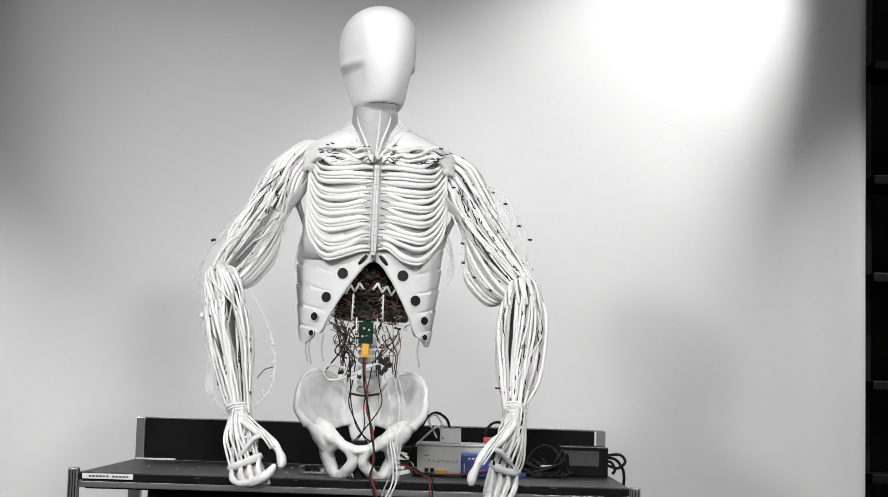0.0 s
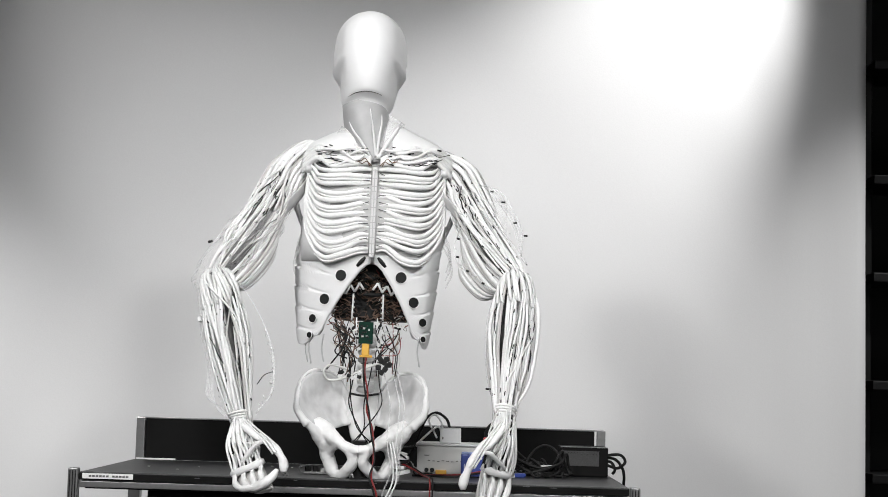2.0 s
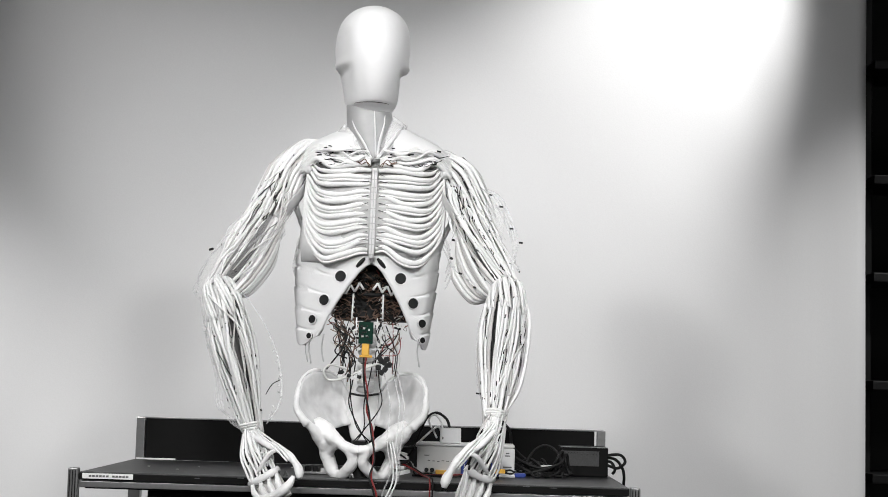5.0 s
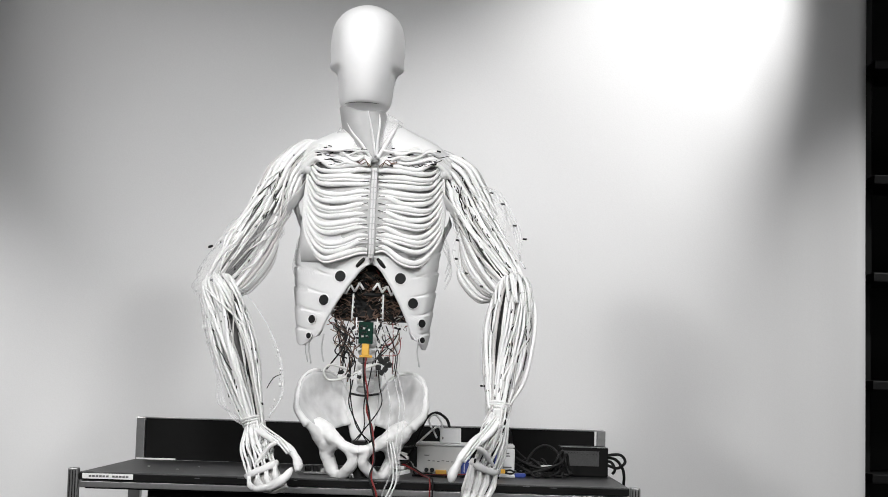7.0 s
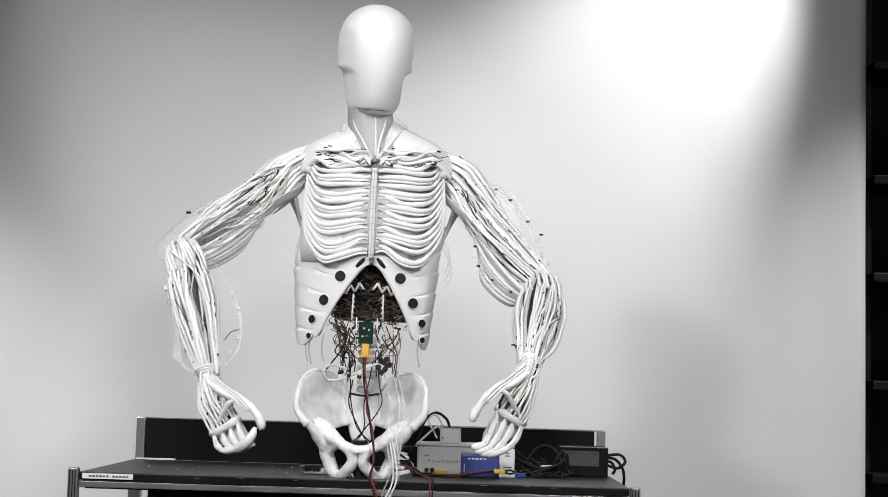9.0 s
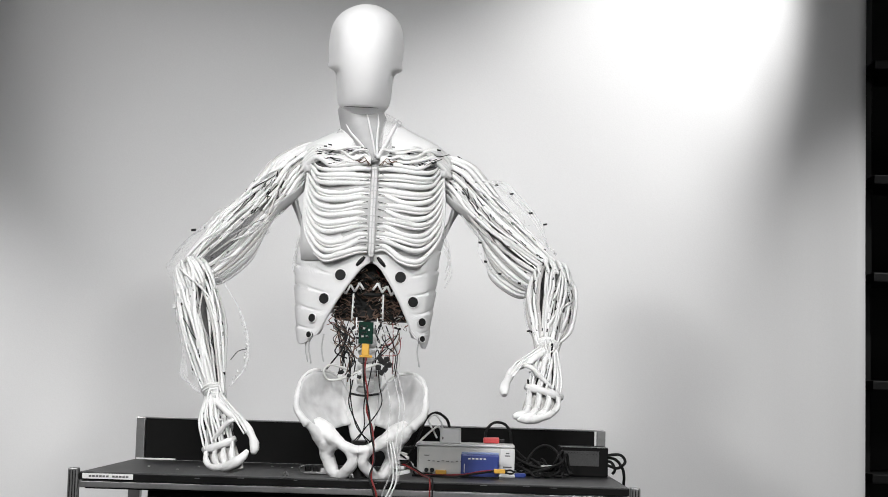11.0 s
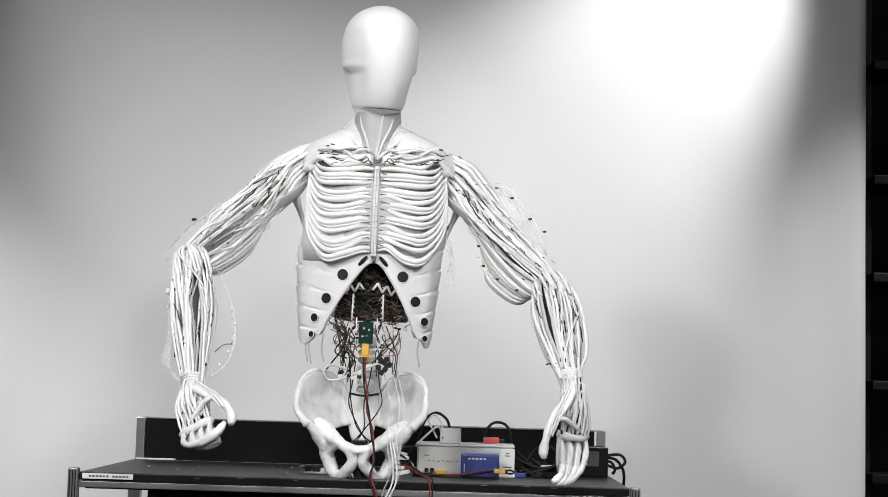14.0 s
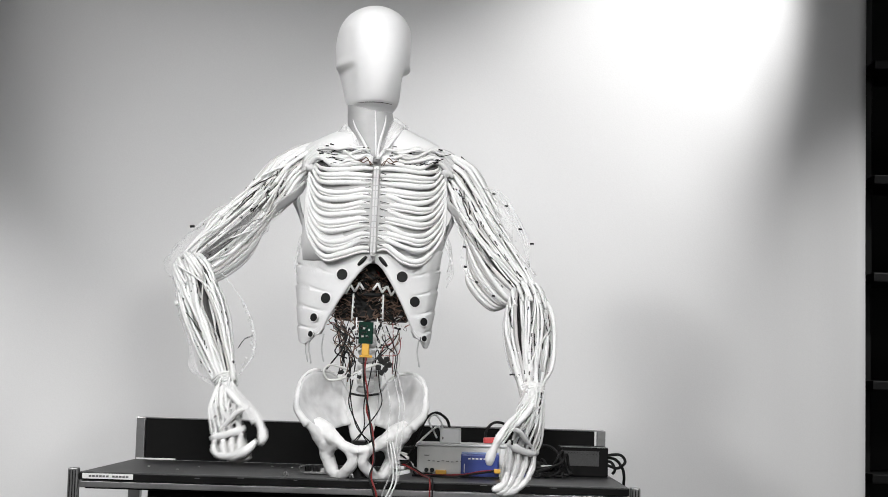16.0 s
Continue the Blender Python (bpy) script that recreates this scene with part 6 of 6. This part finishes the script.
    walk(gripper_r, [
        (0, pose(0.3249, -0.3550, 0.1523, 4.0, 13.9, 27.7)),
        (0.5, pose(0.3288, -0.3489, 0.1490, 3.2, 12.2, 27.6)),
        (1, pose(0.3048, -0.3483, 0.1445, 4.0, 13.5, 28.4)),
        (1.5, pose(0.3046, -0.3555, 0.1436, 1.4, 10.1, 25.8)),
        (2, pose(0.3045, -0.3554, 0.1469, 2.3, 11.5, 25.7)),
        (2.5, pose(0.2798, -0.3529, 0.1356, 6.1, 17.7, 28.7)),
        (3, pose(0.2843, -0.3540, 0.1358, 6.9, 19.1, 29.0)),
        (6.7, pose(0.2841, -0.3582, 0.1382, 6.9, 19.1, 29.0)),
        (7, pose(0.2901, -0.3707, 0.1535, 7.0, 16.9, 31.8)),
        (7.2, pose(0.2765, -0.4048, 0.1920, -9.5, 44.0, 34.6)),
        (7.5, pose(0.2551, -0.4013, 0.2181, 2.1, 59.6, 48.5)),
        (8, pose(0.3297, -0.3809, 0.2121, -21.5, 38.5, 12.1)),
        (8.5, pose(0.3637, -0.3731, 0.2271, 12.6, 30.4, 25.8)),
        (9, pose(0.3474, -0.4095, 0.2523, 0.3, 26.3, 21.5)),
        (9.2, pose(0.3600, -0.4234, 0.2606, -29.4, 30.0, 5.3)),
        (9.9, pose(0.3712, -0.4193, 0.2702, -27.7, 14.0, 7.3)),
        (10.6, pose(0.3825, -0.4174, 0.2707, -35.2, 10.2, 3.5)),
        (11.3, pose(0.3802, -0.4430, 0.2926, -37.3, 14.0, 4.5)),
        (11.6, pose(0.4429, -0.4075, 0.2710, -1.7, 1.9, 24.6)),
        (11.85, pose(0.3555, -0.4403, 0.2692, -23.0, 18.2, 14.7)),
        (12, pose(0.4098, -0.4073, 0.2493, -23.6, 31.8, 13.4)),
        (12.2, pose(0.4494, -0.3909, 0.2511, -5.4, -6.0, 27.4)),
        (12.5, pose(0.4208, -0.4077, 0.2554, -5.8, 13.5, 23.8)),
        (12.7, pose(0.3895, -0.4048, 0.2530, -4.2, 23.0, 25.2)),
        (12.85, pose(0.4137, -0.3889, 0.2360, -18.7, 5.4, 18.1)),
        (13, pose(0.4409, -0.3878, 0.2417, -0.5, 4.4, 26.9)),
        (13.5, pose(0.4717, -0.3919, 0.2611, 1.9, 7.4, 30.0)),
        (13.75, pose(0.4340, -0.3672, 0.2209, 8.1, 19.1, 29.9)),
        (14, pose(0.4388, -0.3766, 0.2257, -0.4, 4.0, 27.7)),
        (14.5, pose(0.4732, -0.4108, 0.2688, -0.3, 2.5, 29.4)),
        (15, pose(0.3800, -0.3668, 0.1959, 1.6, 9.0, 23.9)),
        (15.5, pose(0.3690, -0.3718, 0.2091, 0.9, 6.9, 24.8)),
        (15.8, pose(0.3386, -0.3713, 0.1987, -2.8, 17.7, 22.6)),
        (16, pose(0.3583, -0.3924, 0.1952, 5.3, 14.0, 29.3)),
    ])
    walk(head, [
        (0, pose(-0.0056, 0.0000, 0.8100, 0.0, 0.0, 20.0)),
        (0.5, pose(-0.0082, 0.0000, 0.8100, 1.0, 0.0, 16.0)),
        (1, pose(-0.0134, 0.0000, 0.8100, 2.0, 0.0, 14.0)),
        (1.2, pose(-0.0108, 0.0000, 0.8100, 2.0, 0.0, 15.0)),
        (1.35, pose(-0.0140, 0.0000, 0.8060, 24.0, 0.0, 14.0)),
        (1.5, pose(-0.0126, 0.0000, 0.8030, 28.0, 0.0, 12.0)),
        (1.7, pose(-0.0126, 0.0000, 0.8030, 26.0, 0.0, 12.0)),
        (1.9, pose(-0.0212, 0.0000, 0.8100, -4.0, 0.0, 4.0)),
        (2, pose(-0.0251, 0.0000, 0.8100, -18.0, 0.0, 2.0)),
        (2.2, pose(-0.0225, 0.0000, 0.8100, -19.0, 0.0, 4.0)),
        (2.4, pose(-0.0173, 0.0000, 0.8100, -5.0, 0.0, 9.0)),
        (2.5, pose(-0.0160, 0.0000, 0.8100, -1.0, 0.0, 10.0)),
        (3, pose(-0.0160, 0.0000, 0.8100, 0.0, 0.0, 10.0)),
        (3.5, pose(-0.0173, 0.0000, 0.8100, 0.0, 0.0, 10.0)),
        (6.5, pose(-0.0186, 0.0000, 0.8100, 0.0, 0.0, 9.0)),
        (7, pose(-0.0303, 0.0000, 0.8100, 1.0, 0.0, 2.0)),
        (7.5, pose(-0.0173, 0.0000, 0.8100, 0.0, 0.0, 8.0)),
        (8, pose(-0.0316, 0.0000, 0.8100, -1.0, 0.0, 0.0)),
        (8.5, pose(-0.0355, 0.0000, 0.8100, 0.0, 0.0, -2.0)),
        (9, pose(-0.0160, 0.0000, 0.8100, 12.0, 0.0, 12.0)),
        (9.2, pose(-0.0134, 0.0000, 0.8100, 10.0, 0.0, 13.0)),
        (10, pose(-0.0264, 0.0000, 0.8100, 6.0, 0.0, 6.0)),
        (11.3, pose(-0.0342, 0.0000, 0.8100, 9.0, 0.0, 4.0)),
        (11.5, pose(-0.0290, 0.0000, 0.8100, 9.0, 0.0, 6.0)),
        (11.7, pose(-0.0160, 0.0000, 0.8100, 8.0, 0.0, 12.0)),
        (12, pose(-0.0173, 0.0000, 0.8100, 3.0, 0.0, 14.0)),
        (12.5, pose(-0.0160, 0.0000, 0.8100, 7.0, 0.0, 16.0)),
        (13, pose(-0.0069, 0.0000, 0.8100, 5.0, 0.0, 20.0)),
        (13.5, pose(-0.0108, 0.0000, 0.8100, 8.0, 0.0, 18.0)),
        (14, pose(-0.0065, 0.0000, 0.8080, 8.0, 0.0, 19.0)),
        (14.5, pose(-0.0316, 0.0000, 0.8100, 8.0, 0.0, 6.0)),
        (15, pose(-0.0147, 0.0000, 0.8100, 3.0, 0.0, 16.0)),
        (15.5, pose(-0.0147, 0.0000, 0.8100, 9.0, 0.0, 16.0)),
        (16, pose(-0.0160, 0.0000, 0.8100, 0.0, 0.0, 14.0)),
    ])
    walk(rib_cage, [
        (0, pose(0.0090, 0.0000, 0.0051, 0.0, 0.0, 0.0)),
        (0.5, pose(0.0090, 0.0000, 0.0045, 0.0, 0.0, 0.0)),
        (1, pose(0.0077, 0.0000, 0.0013, 0.0, 0.0, 0.0)),
        (1.5, pose(0.0051, 0.0000, -0.0013, 0.0, 0.0, 0.0)),
        (2, pose(0.0051, 0.0000, 0.0006, 0.0, 0.0, 0.0)),
        (2.5, pose(0.0051, 0.0000, -0.0019, 0.0, 0.0, 0.0)),
        (3, pose(0.0051, 0.0000, -0.0013, 0.0, 0.0, 0.0)),
        (6.5, pose(0.0038, 0.0000, -0.0013, 0.0, 0.0, 0.0)),
        (7.5, pose(0.0038, 0.0000, -0.0013, 0.0, 0.0, 0.0)),
        (8, pose(0.0038, 0.0000, -0.0013, 0.0, 0.0, 0.0)),
        (8.5, pose(0.0013, 0.0000, 0.0006, 0.0, 0.0, 0.0)),
        (9, pose(0.0038, 0.0000, -0.0013, 0.0, 0.0, 0.0)),
        (10.3, pose(0.0038, 0.0000, 0.0006, 0.0, 0.0, 0.0)),
        (11.5, pose(0.0038, 0.0000, 0.0019, 0.0, 0.0, 0.0)),
        (12, pose(0.0013, 0.0000, 0.0013, 0.0, 0.0, 0.0)),
        (12.5, pose(0.0051, 0.0000, 0.0013, 0.0, 0.0, 0.0)),
        (13, pose(0.0051, 0.0000, 0.0038, 0.0, 0.0, 0.0)),
        (13.5, pose(0.0038, 0.0000, 0.0026, 0.0, 0.0, 0.0)),
        (14, pose(0.0090, 0.0000, 0.0026, 0.0, 0.0, 0.0)),
        (14.5, pose(-0.0013, 0.0000, 0.0013, 0.0, 0.0, 0.0)),
        (15, pose(0.0051, 0.0000, 0.0013, 0.0, 0.0, 0.0)),
        (15.5, pose(0.0038, 0.0000, 0.0026, 0.0, 0.0, 0.0)),
        (16, pose(0.0077, 0.0000, 0.0026, 0.0, 0.0, 0.0)),
    ])
    walk(neck, [
        (0, pose(0.0000, 0.0000, 0.7168, 0.0, -3.4, 0.0)),
        (0.5, pose(0.0000, 0.0000, 0.7168, 0.0, -5.0, 0.0)),
        (1, pose(0.0000, 0.0000, 0.7168, 0.0, -8.2, 0.0)),
        (1.2, pose(0.0000, 0.0000, 0.7168, 0.0, -6.6, 0.0)),
        (1.35, pose(0.0000, 0.0000, 0.7168, 0.0, -1.8, 0.0)),
        (1.5, pose(0.0000, 0.0000, 0.7168, 0.0, -1.0, 0.0)),
        (1.7, pose(0.0000, 0.0000, 0.7168, 0.0, -1.0, 0.0)),
        (1.9, pose(0.0000, 0.0000, 0.7168, 0.0, -12.8, 0.0)),
        (2, pose(0.0000, 0.0000, 0.7168, 0.0, -15.1, 0.0)),
        (2.2, pose(0.0000, 0.0000, 0.7168, 0.0, -13.6, 0.0)),
        (2.4, pose(0.0000, 0.0000, 0.7168, 0.0, -10.5, 0.0)),
        (2.5, pose(0.0000, 0.0000, 0.7168, 0.0, -9.7, 0.0)),
        (3, pose(0.0000, 0.0000, 0.7168, 0.0, -9.7, 0.0)),
        (3.5, pose(0.0000, 0.0000, 0.7168, 0.0, -10.5, 0.0)),
        (6.5, pose(0.0000, 0.0000, 0.7168, 0.0, -11.3, 0.0)),
        (7, pose(0.0000, 0.0000, 0.7168, 0.0, -18.0, 0.0)),
        (7.5, pose(0.0000, 0.0000, 0.7168, 0.0, -10.5, 0.0)),
        (8, pose(0.0000, 0.0000, 0.7168, 0.0, -18.7, 0.0)),
        (8.5, pose(0.0000, 0.0000, 0.7168, 0.0, -20.9, 0.0)),
        (9, pose(0.0000, 0.0000, 0.7168, 0.0, -9.7, 0.0)),
        (9.2, pose(0.0000, 0.0000, 0.7168, 0.0, -8.2, 0.0)),
        (10, pose(0.0000, 0.0000, 0.7168, 0.0, -15.8, 0.0)),
        (11.3, pose(0.0000, 0.0000, 0.7168, 0.0, -20.1, 0.0)),
        (11.5, pose(0.0000, 0.0000, 0.7168, 0.0, -17.3, 0.0)),
        (11.7, pose(0.0000, 0.0000, 0.7168, 0.0, -9.7, 0.0)),
        (12, pose(0.0000, 0.0000, 0.7168, 0.0, -10.5, 0.0)),
        (12.5, pose(0.0000, 0.0000, 0.7168, 0.0, -9.7, 0.0)),
        (13, pose(0.0000, 0.0000, 0.7168, 0.0, -4.2, 0.0)),
        (13.5, pose(0.0000, 0.0000, 0.7168, 0.0, -6.6, 0.0)),
        (14, pose(0.0000, 0.0000, 0.7168, 0.0, 0.6, 0.0)),
        (14.5, pose(0.0000, 0.0000, 0.7168, 0.0, -18.7, 0.0)),
        (15, pose(0.0000, 0.0000, 0.7168, 0.0, -8.9, 0.0)),
        (15.5, pose(0.0000, 0.0000, 0.7168, 0.0, -8.9, 0.0)),
        (16, pose(0.0000, 0.0000, 0.7168, 0.0, -9.7, 0.0)),
    ])
    walk(cam, [(0, VIEW), (16, VIEW)])


motions()
